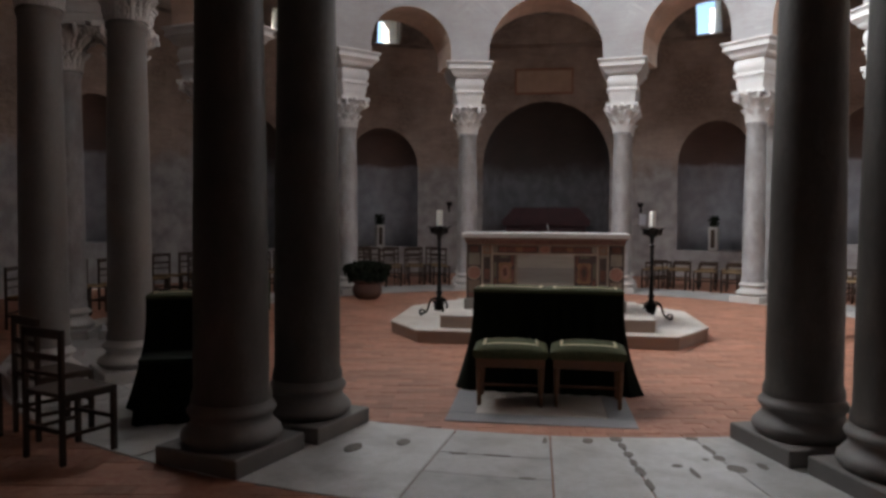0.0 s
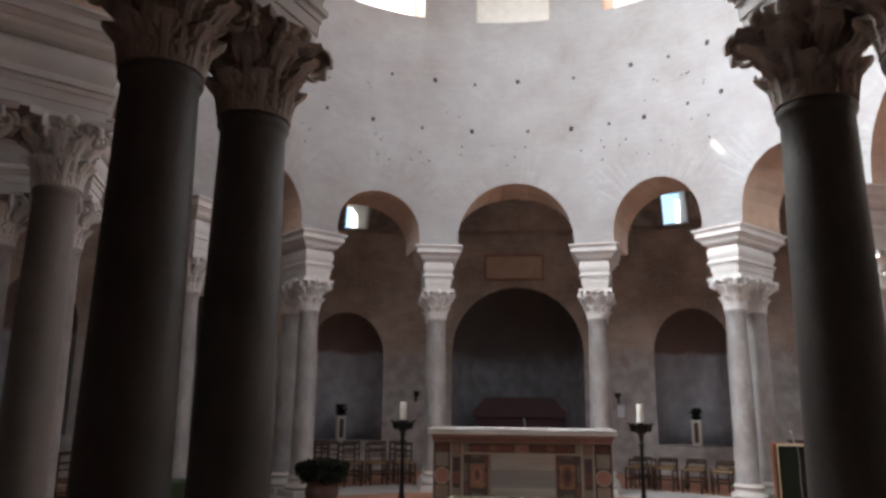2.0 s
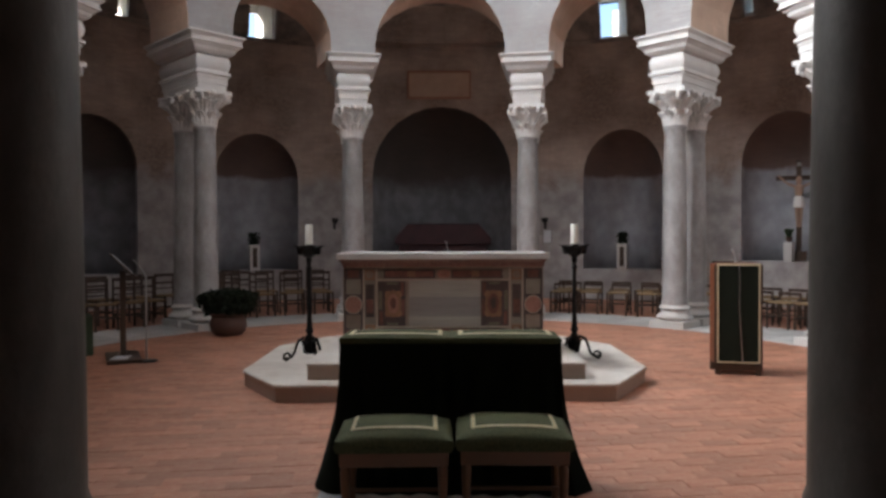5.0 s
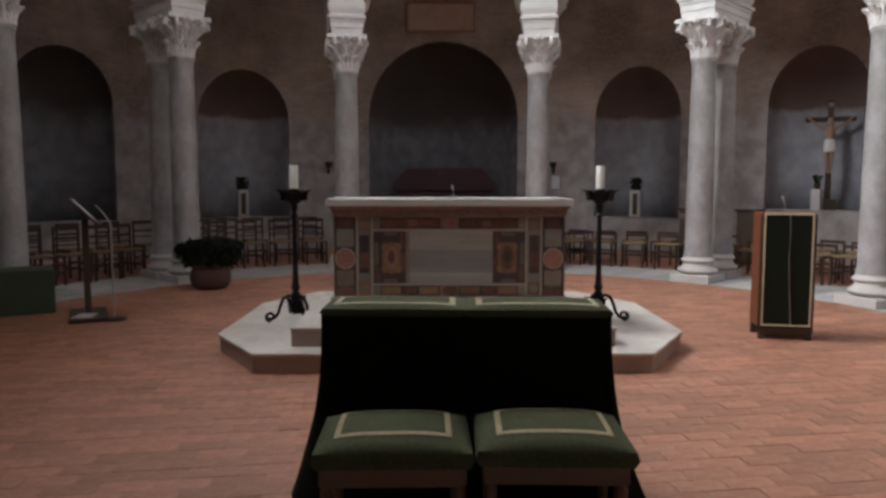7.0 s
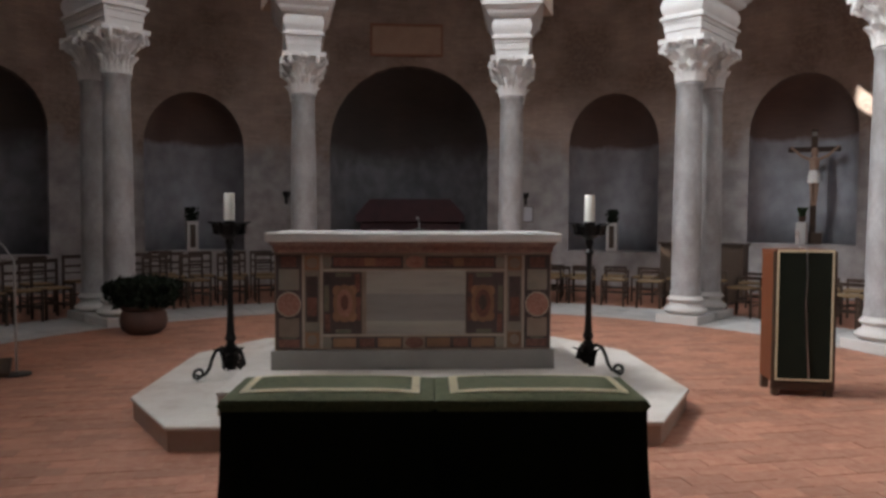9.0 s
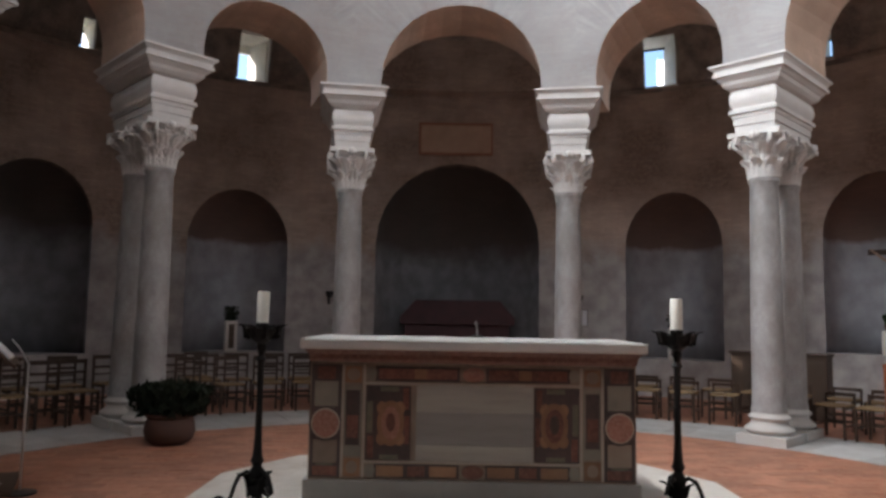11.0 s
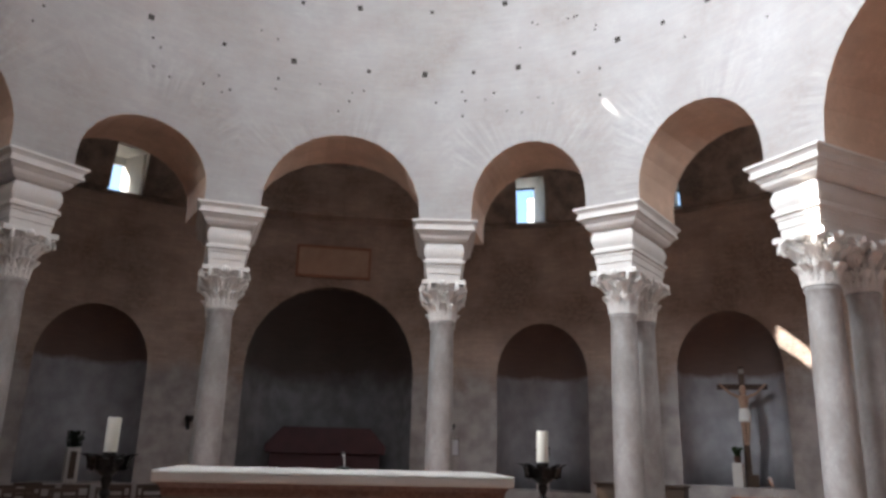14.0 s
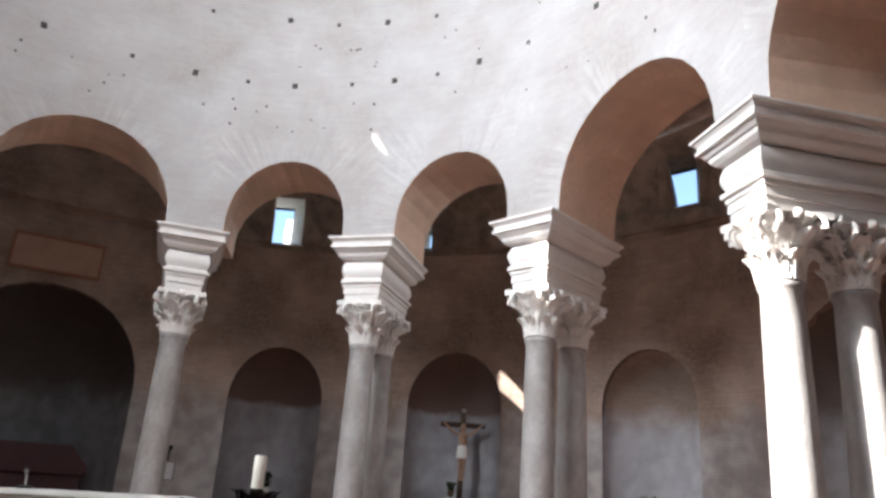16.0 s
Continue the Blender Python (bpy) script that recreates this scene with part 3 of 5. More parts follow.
# niche backs: half-round, with a half dome
for c, h, sill, spring, crown, depth in NICHES:
    bm = bmesh.new()
    uv = bm.loops.layers.uv.verify()
    half = R_WALL * math.sin(radians(h)) + 0.02
    face = R_WALL * math.cos(radians(h)) + 0.01
    n, levels = 20, [sill + (spring - sill) * i / 3 for i in range(4)]
    grid = []
    for z in levels:
        grid.append([(-half * math.cos(math.pi * k / n), depth * math.sin(math.pi * k / n), z, 1) for k in range(n + 1)])
    rise = crown - spring + 0.02
    for j in range(1, 9):
        t = math.pi / 2 * j / 8
        s = max(0.001, math.cos(t))
        grid.append([(-half * math.cos(math.pi * k / n) * s, depth * math.sin(math.pi * k / n) * s, spring + rise * math.sin(t), s) for k in range(n + 1)])
    # the arc meets the face of the curved wall
    rowv = [[bm.verts.new((x, math.sqrt((R_WALL + 0.012) ** 2 - (half * s) ** 2) + y, z)) for x, y, z, s in row] for row in grid]
    for r0, r1 in zip(rowv, rowv[1:]):
        for k in range(n):
            f = bm.faces.new((r0[k], r0[k + 1], r1[k + 1], r1[k]))
            for loop in f.loops:
                v = loop.vert.co
                loop[uv].uv = (math.atan2(v.x, v.y - face + 0.01) * half, v.z)
    bmesh.ops.remove_doubles(bm, verts=bm.verts, dist=1e-4)
    ob = structure("wall_niche", bm, NICHE_SHADED if depth > 1.5 or c == -46.2 else NICHE_SUNNY if c == 67.6 else NICHE, "round-headed wall niche, brown above and grey below", True)
    ob.matrix_world = Matrix.Rotation(-radians(c), 4, "Z")
    mod = ob.modifiers.new("thickness", "SOLIDIFY")
    mod.thickness, mod.offset = 0.2, -1.0

# aisle windows: splayed reveals that run out to the sky
for k, (c, h, lo, hi) in enumerate(AISLE_WINDOWS):
    w = math.radians(h) * R_WALL
    deep = 0.3 if c == 73.2 else 0.7
    bm = bmesh.new()
    for x0, x1, z0, z1 in ((-w - 0.15, -w, lo - 0.15, hi + 0.15), (w, w + 0.15, lo - 0.15, hi + 0.15), (-w, w, lo - 0.15, lo), (-w, w, hi, hi + 0.15)):
        box(x0, x1, -0.02, deep, z0, z1, bm=bm)
    for v in bm.verts:
        if v.co.y < deep - 0.1:
            v.co.y = (-0.24 if c == 73.2 else 0.03) - (rad_v - math.sqrt(rad_v ** 2 - max(0.0, v.co.z - Z_VAULT) ** 2))
    if c == 24.6:  # this opening runs out askew
        for v in bm.verts:
            v.co.x -= 0.5 * max(0.0, v.co.y + 0.1)
    if c == 73.2:
        for v in bm.verts:
            v.co.x -= 0.5 * (v.co.y + 0.5)
    ob = solo("window_%d" % (k + 1), bm, VAULT if c == 73.2 else PLASTER_WHITE, facing(c, R_WALL), "small splayed window high in the aisle wall", "window", kind="structure")
    if k == 0:  # the light comes through a slit on the outer side, past a slanting jamb
        part("splayed_jamb", prism([(w, 0.02), (w - 0.05, 0.02), (0.05 * w, 0.6), (0.05 * w, 0.66), (w, 0.66)][::-1], lo, hi), PLASTER_WHITE, ob)
        part("head", box(-w, 0.05 * w, 0.5, 0.6, lo + 0.8 * (hi - lo), hi, 0.01), PLASTER_WHITE, ob)
    skew = 0.33 if c == 24.6 else 0.36 if c == 73.2 else 0.0
    part("window_frame", box(-w - skew, w - skew, deep - 0.08, deep - 0.04, lo, lo + 0.04, bm=box(-w - skew, w - skew, deep - 0.08, deep - 0.04, hi - 0.04, hi)), IRON, ob)

# floors
bm = lathe([(11.6, -0.3), (11.6, -0.004), (0.01, -0.004)], 96)
structure("floor", bm, MORTAR, "terracotta floor with a ring of grey marble slabs")

# vestibule behind the entrance
bm = bmesh.new()
for x0, x1, y0, y1, z0, z1 in ((-2.3, -1.9, -14, -10.6, 0, 4.6), (1.9, 2.3, -14, -10.6, 0, 4.6), (-2.3, 2.3, -14.3, -14, 0, 4.6), (-2.3, 2.3, -14.3, -10.9, 4.4, 4.7), (-2.3, 2.3, -14.3, -10.5, -0.3, -0.02)):
    box(x0, x1, y0, y1, z0, z1, bm=bm)
structure("wall_porch", bm, BROWN_WALL, "plain brown walls of the entrance porch")

# ---------------------------------------------------------------- columns and imposts


def leaf_relief(turn, z, first, low, high, count=8):
    """How far a leaf of a ring of acanthus leaves stands out of the bell at a bearing and height."""
    u = (z - low) / (high - low)
    if not 0 <= u <= 1:
        return 0.0
    a = ((turn / 360 * count - first + 0.5) % 1 - 0.5) * 2
    edge = (0.92 - 0.25 * u - 0.5 * max(0.0, u - 0.8)) * (1 + 0.16 * math.cos(u * 22))
    if abs(a) > edge:
        return 0.0
    lift = 0.026 + 0.05 * u ** 2 + 0.045 * max(0.0, (u - 0.68) / 0.32)
    lift -= 0.014 * (abs(abs(a) - 0.4) < 0.13) * (u < 0.85) + 0.006 * (abs(a) > 0.7)
    for eye in (0.3, 0.58):
        if (abs(a) - 0.55) ** 2 / 0.045 + (u - eye) ** 2 / 0.008 < 1:
            lift -= 0.045
    return lift


def carved_bell(r):
    """The bell of a capital with two rings of leaves and stalks carved round it."""
    bm = bmesh.new()
    seg, rows = 112, 34
    top = Z_CAP - 0.06 - Z_NECK
    grid = []
    for j in range(rows + 1):
        z = top * j / rows
        u = z / top
        core = r * (0.86 + 0.12 * u + 0.40 * max(0.0, u - 0.55) / 0.45 * u)
        ring_ = []
        for i in range(seg):
            turn = 360 * i / seg
            out = max(leaf_relief(turn, z, 0.0, -0.02, 0.25), leaf_relief(turn, z, 0.5, 0.02, 0.43), leaf_relief(turn, z, 0.5, 0.36, 0.56, 4) * 0.9)
            if u > 0.93:
                out = max(out, 0.02)
            if u < 0.05:
                out = max(out, 0.02)
            ring_.append(bm.verts.new(((core + out) * math.sin(radians(turn)), -(core + out) * math.cos(radians(turn)), Z_NECK + z)))
        grid.append(ring_)
    for r0, r1 in zip(grid, grid[1:]):
        for i in range(seg):
            n = (i + 1) % seg
            bm.faces.new((r0[i], r0[n], r1[n], r1[i]))
    bm.faces.new(grid[0][::-1])
    bm.faces.new(grid[-1])
    return bm


def leaf(w, h, out, curl):
    """An acanthus leaf, thick and lobed, bent outwards and down at its tip."""
    b = bmesh.new()
    n = 15
    rows = []
    for i in range(n + 1):
        u = i / n
        lobe = 1 + 0.22 * math.cos(u * 24)
        ww = w * (0.8 + 0.45 * math.sin(math.pi * min(1, u * 1.1))) * lobe * (1 if u < 0.8 else 1 - 2.2 * (u - 0.8))
        bend = max(0.0, u - 0.72) / 0.28
        y = -out * u ** 2.2 - curl * math.sin(bend * 1.5)
        z = h * min(u, 0.72) / 0.86 + h * 0.16 * math.sin(bend * 2.3)
        rows.append([b.verts.new((-ww / 2, y + 0.016, z - 0.012)), b.verts.new((-ww / 4, y - 0.004, z)), b.verts.new((0, y - 0.022, z)), b.verts.new((ww / 4, y - 0.004, z)), b.verts.new((ww / 2, y + 0.016, z - 0.012))])
    for r0, r1 in zip(rows, rows[1:]):
        for k in range(4):
            b.faces.new((r0[k], r0[k + 1], r1[k + 1], r1[k]))
    bmesh.ops.solidify(b, geom=list(b.faces), thickness=0.022)
    return b


def volute(r):
    pts = [(r * (1 - 0.75 * i / 22) * math.cos(-0.35 + i * 0.5), 0, r * (1 - 0.75 * i / 22) * math.sin(-0.35 + i * 0.5)) for i in range(23)]
    return tube(pts, r * 0.26, 6, taper=0.7)


Z_BASE, Z_NECK, Z_CAP = 0.40, 3.42, 4.02


def column(m, r, shaft_mat, base_mat, label, group, cap_mat=None):
    cap_mat = cap_mat or STONE_WHITE
    col = thing("column", m, label, "column", group)
    h = 0.312 if r < 0.22 else 0.335
    part("plinth", box(-h, h, -h, h, 0, 0.12, 0.012), base_mat, col)
    wear = 1.0 if r < 0.22 else 0.62  # the thick columns stand on flatter, worn bases
    b = [(r * 1.2, 0.112)] + [(r * (1.10 + 0.12 * wear) + 0.055 * wear * math.sin(math.pi * i / 6) + 0.03 * (1 - wear) * (6 - i) / 6, 0.12 + 0.11 * i / 6) for i in range(7)] + [(r * (1.09 + 0.11 * wear), 0.235), (r * (1.06 + 0.04 * wear), 0.255), (r * 1.07, 0.285), (r * (1.08 + 0.04 * wear), 0.30)]
    b += [(r * (1.08 + 0.04 * wear) + 0.03 * wear * math.sin(math.pi * i / 5), 0.30 + 0.06 * i / 5) for i in range(6)] + [(r * 1.08, 0.37), (r * 1.02, Z_BASE)]
    part("base", lathe(b, 28), base_mat, col, smooth=True)
    s = [(r * 1.07, Z_BASE - 0.01), (r * 1.06, Z_BASE + 0.03)]
    for i in range(13):
        u = i / 12
        s.append((r * (1.0 - 0.15 * u ** 1.6), Z_BASE + 0.07 + (Z_NECK - Z_BASE - 0.16) * u))
    s += [(r * 0.9, Z_NECK - 0.07), (r * 0.94, Z_NECK - 0.05), (r * 0.94, Z_NECK - 0.02), (r * 0.86, Z_NECK)]
    part("shaft", lathe(s, 32), shaft_mat, col, smooth=True)
    cap = part("capital", carved_bell(r), cap_mat, col, "carved marble leaf capital with corner volutes")
    k = r / 0.205
    vol = mesh_of("volute", volute(0.098), cap_mat, True)
    ros = mesh_of("rosette", lathe([(0.045, 0), (0.055, 0.02), (0.03, 0.05), (0.005, 0.055)], 10), cap_mat, True)
    for i in range(4):
        for s_ in (-1, 1):
            o = part("volute", vol, None, cap)
            o.matrix_basis = Matrix.Rotation(radians(90 * i + 45 + s_ * 9), 4, "Z") @ Matrix.Translation((r * 1.56, 0, Z_CAP - 0.14)) @ Matrix.Rotation(radians(s_ * 16), 4, "Z")
        o = part("rosette", ros, None, cap)
        o.matrix_basis = Matrix.Rotation(radians(90 * i), 4, "Z") @ Matrix.Translation((0, -r * 1.42, Z_CAP - 0.05)) @ Matrix.Rotation(radians(90), 4, "X")
    a = 0.335 * (0.95 + 0.05 * k)
    out = []
    for i in range(4):
        for t in (-1, -0.55, 0, 0.55):
            x, y = a * t, -a * (0.80 + 0.2 * t * t)
            ca, sa = math.cos(radians(90 * i)), math.sin(radians(90 * i))
            out.append((x * ca - y * sa, x * sa + y * ca))
    part("abacus", prism(out, Z_CAP - 0.075, Z_CAP, 0.008), cap_mat, cap)
    return col


def pair_pose(a, along, az, r, z=0.0):
    """A place along a pair of columns beside the apse's axis, which points only 9.5 degrees outwards."""
    s_ = math.copysign(1, a)
    return Matrix.Translation(at(s_ * az, r, z)) @ Matrix.Rotation(-s_ * radians(9.5), 4, "Z") @ Matrix.Translation((0, along, 0))


ring = "columns of the arcade"
pale = column(pair_pose(1, 0, 17.0, 5.66), 0.205, GRANITE, MARBLE, "grey granite column with a leaf capital, on marble base", ring)
dark = column(facing(PIERS[-1], 5.66), 0.242, GRANITE_DARK, MARBLE_DARKER, "thick dark granite column flanking the entrance arch", ring, CAP_GRIMY)
rear = column(facing(136.2, 5.66), 0.205, GRANITE_SHADED, MARBLE, "granite column with shade painted into its colour, leaf capital, marble base", ring)
for i, a in enumerate(PIERS):
    entrance = abs(a) > 160
    for rr in (5.66, 6.40):
        if (i == 0 or i == len(PIERS) - 1 or a == 136.2) and rr == 5.66:
            continue
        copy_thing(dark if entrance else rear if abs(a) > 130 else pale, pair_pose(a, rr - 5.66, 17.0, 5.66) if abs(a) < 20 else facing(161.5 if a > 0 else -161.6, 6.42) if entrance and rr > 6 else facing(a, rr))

# impost blocks: a moulded architrave bridging each pair, under a spreading cornice
MOULD = [(0.0, -0.03), (0.10, -0.03), (0.10, -0.015), (0.20, -0.015), (0.20, 0.0), (0.25, 0.0), (0.255, 0.03), (0.30, 0.03), (0.31, 0.0)] + [(0.33 + 0.24 * i / 8, 0.035 * math.sin(math.pi * i / 8) - 0.01) for i in range(9)]
CORN = [(0.58, -0.012), (0.60, 0.03), (0.64, 0.07), (0.69, 0.085), (0.69, 0.10), (0.74, 0.14), (0.745, 0.165), (0.78, 0.165), (0.78, 0.148), (0.83, 0.152), (0.87, 0.185), (0.875, 0.2), (0.905, 0.2)]


def moulding(rows, hx, y0, y1, z0):
    b = bmesh.new()
    rings = [[b.verts.new(v) for v in ((-hx - o, y0 - o, z0 + z), (hx + o, y0 - o, z0 + z), (hx + o, y1 + o, z0 + z), (-hx - o, y1 + o, z0 + z))] for z, o in rows]
    for lo, hi in zip(rings, rings[1:]):
        for k in range(4):
            b.faces.new((lo[k], lo[(k + 1) % 4], hi[(k + 1) % 4], hi[k]))
    b.faces.new(rings[0][::-1])
    b.faces.new(rings[-1])
    return b


imp = thing("impost_block", pair_pose(1, 0.67, 17.43, 5.36, Z_CAP), "moulded white marble impost block bridging two columns", "impost", "impost blocks")
part("architrave", moulding(MOULD, 0.285, -0.67, 0.67, 0), STONE_WHITE, imp)
part("cornice", moulding(CORN, 0.30, -0.68, 0.68, 0), STONE_WHITE, imp)
for a in PIERS[1:]:
    copy_thing(imp, pair_pose(a, 0.67, 17.43, 5.36, Z_CAP) if abs(a) < 20 else facing(a, 6.03, Z_CAP))

# ---------------------------------------------------------------- altar and its steps
OCT = [(-1.6, -1.5), (1.62, -1.5), (2.14, -0.62), (2.14, 1.0), (1.6, 1.88), (-1.6, 1.88), (-2.1, 1.0), (-2.1, -0.72)]
plat = thing("altar_platform", pose(0.02, -0.11, 0), "two-stepped pale marble altar platform, the lower step octagonal", "platform")
part("lower_step", prism([(x * 0.992, y * 0.992) for x, y in OCT], 0, 0.14, 0.004), STEP_SIDE_SHADED, plat)
part("step_top", prism(OCT, 0.135, 0.165, 0.008), STEP, plat)
part("upper_step", box(-1.33, 1.36, -1.26, 0.75, 0.165, 0.305, 0.004), STEP_SIDE_SHADED, plat)
xs = [-1.34, -0.86, -0.33, -0.02, 0.52, 0.93, 1.37]
for x0, x1 in zip(xs, xs[1:]):
    part("slab", box(x0 + 0.002, x1 - 0.002, -1.27, 0.76, 0.303, 0.325 + random.uniform(-0.002, 0.001), 0.003), STEP, plat)
for x0, x1, y0, y1 in ((-0.72, -0.52, -1.02, -0.92), (-0.40, -0.28, -0.98, -0.88), (-0.12, 0.0, -1.04, -0.95), (0.60, 0.80, -0.97, -0.86), (0.84, 0.98, -0.99, -0.91)):
    part("inset", box(x0, x1, y0, y1, 0.32, 0.3285), SLAB_GREY, plat)

ALT_Y = -0.58
altar = thing("altar", pose(0.01, -0.10, 0.325), "stone altar block inlaid with coloured marbles", "altar")
part("plinth", box(-1.09, 1.09, ALT_Y - 0.015, 0.22, 0, 0.15, 0.006), ALTAR_BASE, altar)
part("body", box(-1.06, 1.06, ALT_Y, 0.2, 0.15, 0.90), INLAY_PALE, altar)
part("cornice", moulding([(0.0, 0), (0.02, 0.01), (0.05, 0.015), (0.075, 0.035), (0.085, 0.04)], 1.06, ALT_Y, 0.2, 0.90), INLAY_RED, altar)
part("mensa", box(-1.12, 1.12, ALT_Y - 0.09, 0.29, 0.985, 1.045, 0.012), MARBLE, altar, "worn pale marble altar slab")


def inlay(name, x0, x1, z0, z1, mat, lift=0.006, label=""):
    part(name, box(x0, x1, ALT_Y - lift, ALT_Y + 0.004, z0, z1), mat, altar, label)


def oval(name, x, z, rx, rz, mat, lift):
    b = prism([(rx * math.cos(2 * math.pi * i / 28), rz * math.sin(2 * math.pi * i / 28)) for i in range(28)], 0, lift + 0.004, m=Matrix.Translation((x, ALT_Y + 0.004, z)) @ Matrix.Rotation(radians(90), 4, "X"))
    part(name, b, mat, altar)


def framed(x0, x1, z0, z1, mat, w=0.018):
    """An inlaid field inside a darker border."""
    inlay("border", x0, x1, z0, z1, INLAY_DARK, 0.008)
    inlay("inlay", x0 + w, x1 - w, z0 + w * 0.7, z1 - w * 0.7, mat, 0.012)


# the large middle field in three bands
inlay("panel", -0.365, 0.395, 0.586, 0.757, INLAY_BAND, 0.012, "pale veined marble band")
inlay("panel", -0.365, 0.395, 0.376, 0.584, INLAY_GREY, 0.012, "darker veined marble band")
inlay("panel", -0.365, 0.395, 0.275, 0.374, INLAY_BAND, 0.012, "pale veined marble band")
for z0, z1 in ((0.758, 0.774), (0.258, 0.273)):
    inlay("fillet", -0.70, 0.71, z0, z1, INLAY_LINE, 0.010, "thin pale marble fillet")
for s in (-1, 1):
    def sided(a, b):
        return sorted((s * a, s * b))
    # outer pilaster with its roundel
    inlay("border", *sided(0.853, 1.05), 0.165, 0.885, INLAY_DARK)
    inlay("inlay", *sided(0.872, 1.030), 0.175, 0.235, INLAY_BROWN, 0.009)
    inlay("inlay", *sided(0.900, 1.005), 0.240, 0.252, INLAY_GREEN, 0.009)
    inlay("inlay", *sided(0.875, 1.028), 0.256, 0.400, INLAY_PALE, 0.009)
    inlay("inlay", *sided(0.875, 1.028), 0.615, 0.775, INLAY_STONE, 0.009)
    inlay("inlay", *sided(0.895, 1.010), 0.788, 0.870, INLAY_BROWN, 0.009)
    oval("roundel", s * 0.952, 0.505, 0.108, 0.112, INLAY_DARK, 0.010)
    oval("roundel", s * 0.952, 0.505, 0.094, 0.097, INLAY_LINE, 0.013)
    oval("roundel", s * 0.952, 0.505, 0.085, 0.088, INLAY_ROSE, 0.017)
    inlay("fillet", *sided(0.836, 0.850), 0.165, 0.885, INLAY_LINE, 0.010)
    # inner pilaster
    inlay("inlay", *sided(0.722, 0.832), 0.770, 0.875, INLAY_OCHRE, 0.008)
    oval("roundel", s * 0.777, 0.822, 0.042, 0.040, INLAY_PALE, 0.012)
    inlay("inlay", *sided(0.722, 0.832), 0.300, 0.755, INLAY_STONE, 0.008)
    inlay("inlay", *sided(0.732, 0.822), 0.370, 0.720, INLAY_DARK, 0.011)
    inlay("inlay", *sided(0.740, 0.814), 0.415, 0.560, INLAY_BROWN, 0.014)
    inlay("inlay", *sided(0.722, 0.832), 0.172, 0.288, INLAY_OCHRE, 0.008)
    oval("roundel", s * 0.777, 0.230, 0.036, 0.040, INLAY_PALE, 0.012)
    inlay("fillet", *sided(0.698, 0.714), 0.165, 0.885, INLAY_LINE, 0.010)
    # side field with an oval in a pale frame
    inlay("border", *sided(0.400, 0.692), 0.278, 0.752, INLAY_DARK, 0.007)
    inlay("inlay", *sided(0.412, 0.452), 0.600, 0.740, INLAY_BROWN, 0.011)
    inlay("inlay", *sided(0.640, 0.680), 0.290, 0.430, INLAY_BROWN, 0.011)
    inlay("inlay", *sided(0.648, 0.684), 0.450, 0.650, INLAY_GREEN, 0.011)
    inlay("inlay", *sided(0.408, 0.440), 0.380, 0.560, INLAY_BROWN, 0.011)
    inlay("inlay", *sided(0.480, 0.600), 0.715, 0.745, INLAY_GREEN, 0.011)
    inlay("inlay", *sided(0.480, 0.600), 0.284, 0.312, INLAY_GREEN, 0.011)
    for dx, dz in ((-1, -1), (-1, 1), (1, -1), (1, 1)):
        oval("roundel", s * 0.530 + dx * 0.058, 0.512 + dz * 0.098, 0.034, 0.042, INLAY_OCHRE, 0.012)
    oval("roundel", s * 0.530, 0.512, 0.088, 0.145, INLAY_OCHRE, 0.014)
    oval("roundel", s * 0.530, 0.512, 0.060, 0.108, INLAY_BROWN if s > 0 else INLAY_ROSE, 0.018)
    oval("roundel", s * 0.530, 0.520, 0.030, 0.060, INLAY_DARK if s > 0 else INLAY_BROWN, 0.021)
    # friezes above and below, with a disc at each outer end
    for z0, z1 in ((0.783, 0.876), (0.166, 0.254)):
        oval("roundel", s * 0.660, (z0 + z1) / 2, 0.034, 0.040, INLAY_STONE, 0.011)
    framed(*sided(0.085, 0.632), 0.783, 0.876, INLAY_BROWN)
    inlay("inlay", *sided(0.300, 0.380), 0.797, 0.862, INLAY_OCHRE, 0.015)
    for a0, a1, mat in ((0.085, 0.290, INLAY_OCHRE), (0.290, 0.430, INLAY_BROWN), (0.430, 0.632, INLAY_OCHRE)):
        framed(*sided(a0, a1), 0.166, 0.254, mat, 0.014)
oval("roundel", 0.005, 0.829, 0.072, 0.046, INLAY_ROSE, 0.012)
oval("roundel", 0.005, 0.210, 0.072, 0.044, INLAY_RED, 0.012)

cloth = thing("altar_cloth", pose(0.01, -0.10, 1.37), "thin white linen cloth spread over the altar slab", "cloth")
b = bmesh.new()
nx, ny = 40, 14
g = [[b.verts.new((-1.13 + 2.26 * i / nx, ALT_Y - 0.095 + 0.99 * j / ny, 0.003 + 0.004 * noise.noise((i * 0.35, j * 0.5, 1)) + 0.003)) for i in range(nx + 1)] for j in range(ny + 1)]
for j in range(ny):
    for i in range(nx):
        b.faces.new((g[j][i], g[j][i + 1], g[j + 1][i + 1], g[j + 1][i]))
bmesh.ops.solidify(b, geom=list(b.faces), thickness=0.004)
part("sheet", b, LINEN, cloth, smooth=True)


def altar_mic(m):
    t = thing("microphone", m, "small steel table microphone on the altar", "microphone")
    part("foot", lathe([(0.05, 0), (0.05, 0.012), (0.012, 0.02)], 16), BLACK, t, smooth=True)
    part("stem", tube([(0, 0, 0.01), (0.0, -0.01, 0.06), (-0.01, -0.05, 0.1)], 0.006), CHROME, t)
    part("head", tube([(-0.01, -0.05, 0.1), (-0.014, -0.085, 0.108)], 0.013), CHROME, t)
    return t


altar_mic(pose(0.06, -0.05, 1.382))


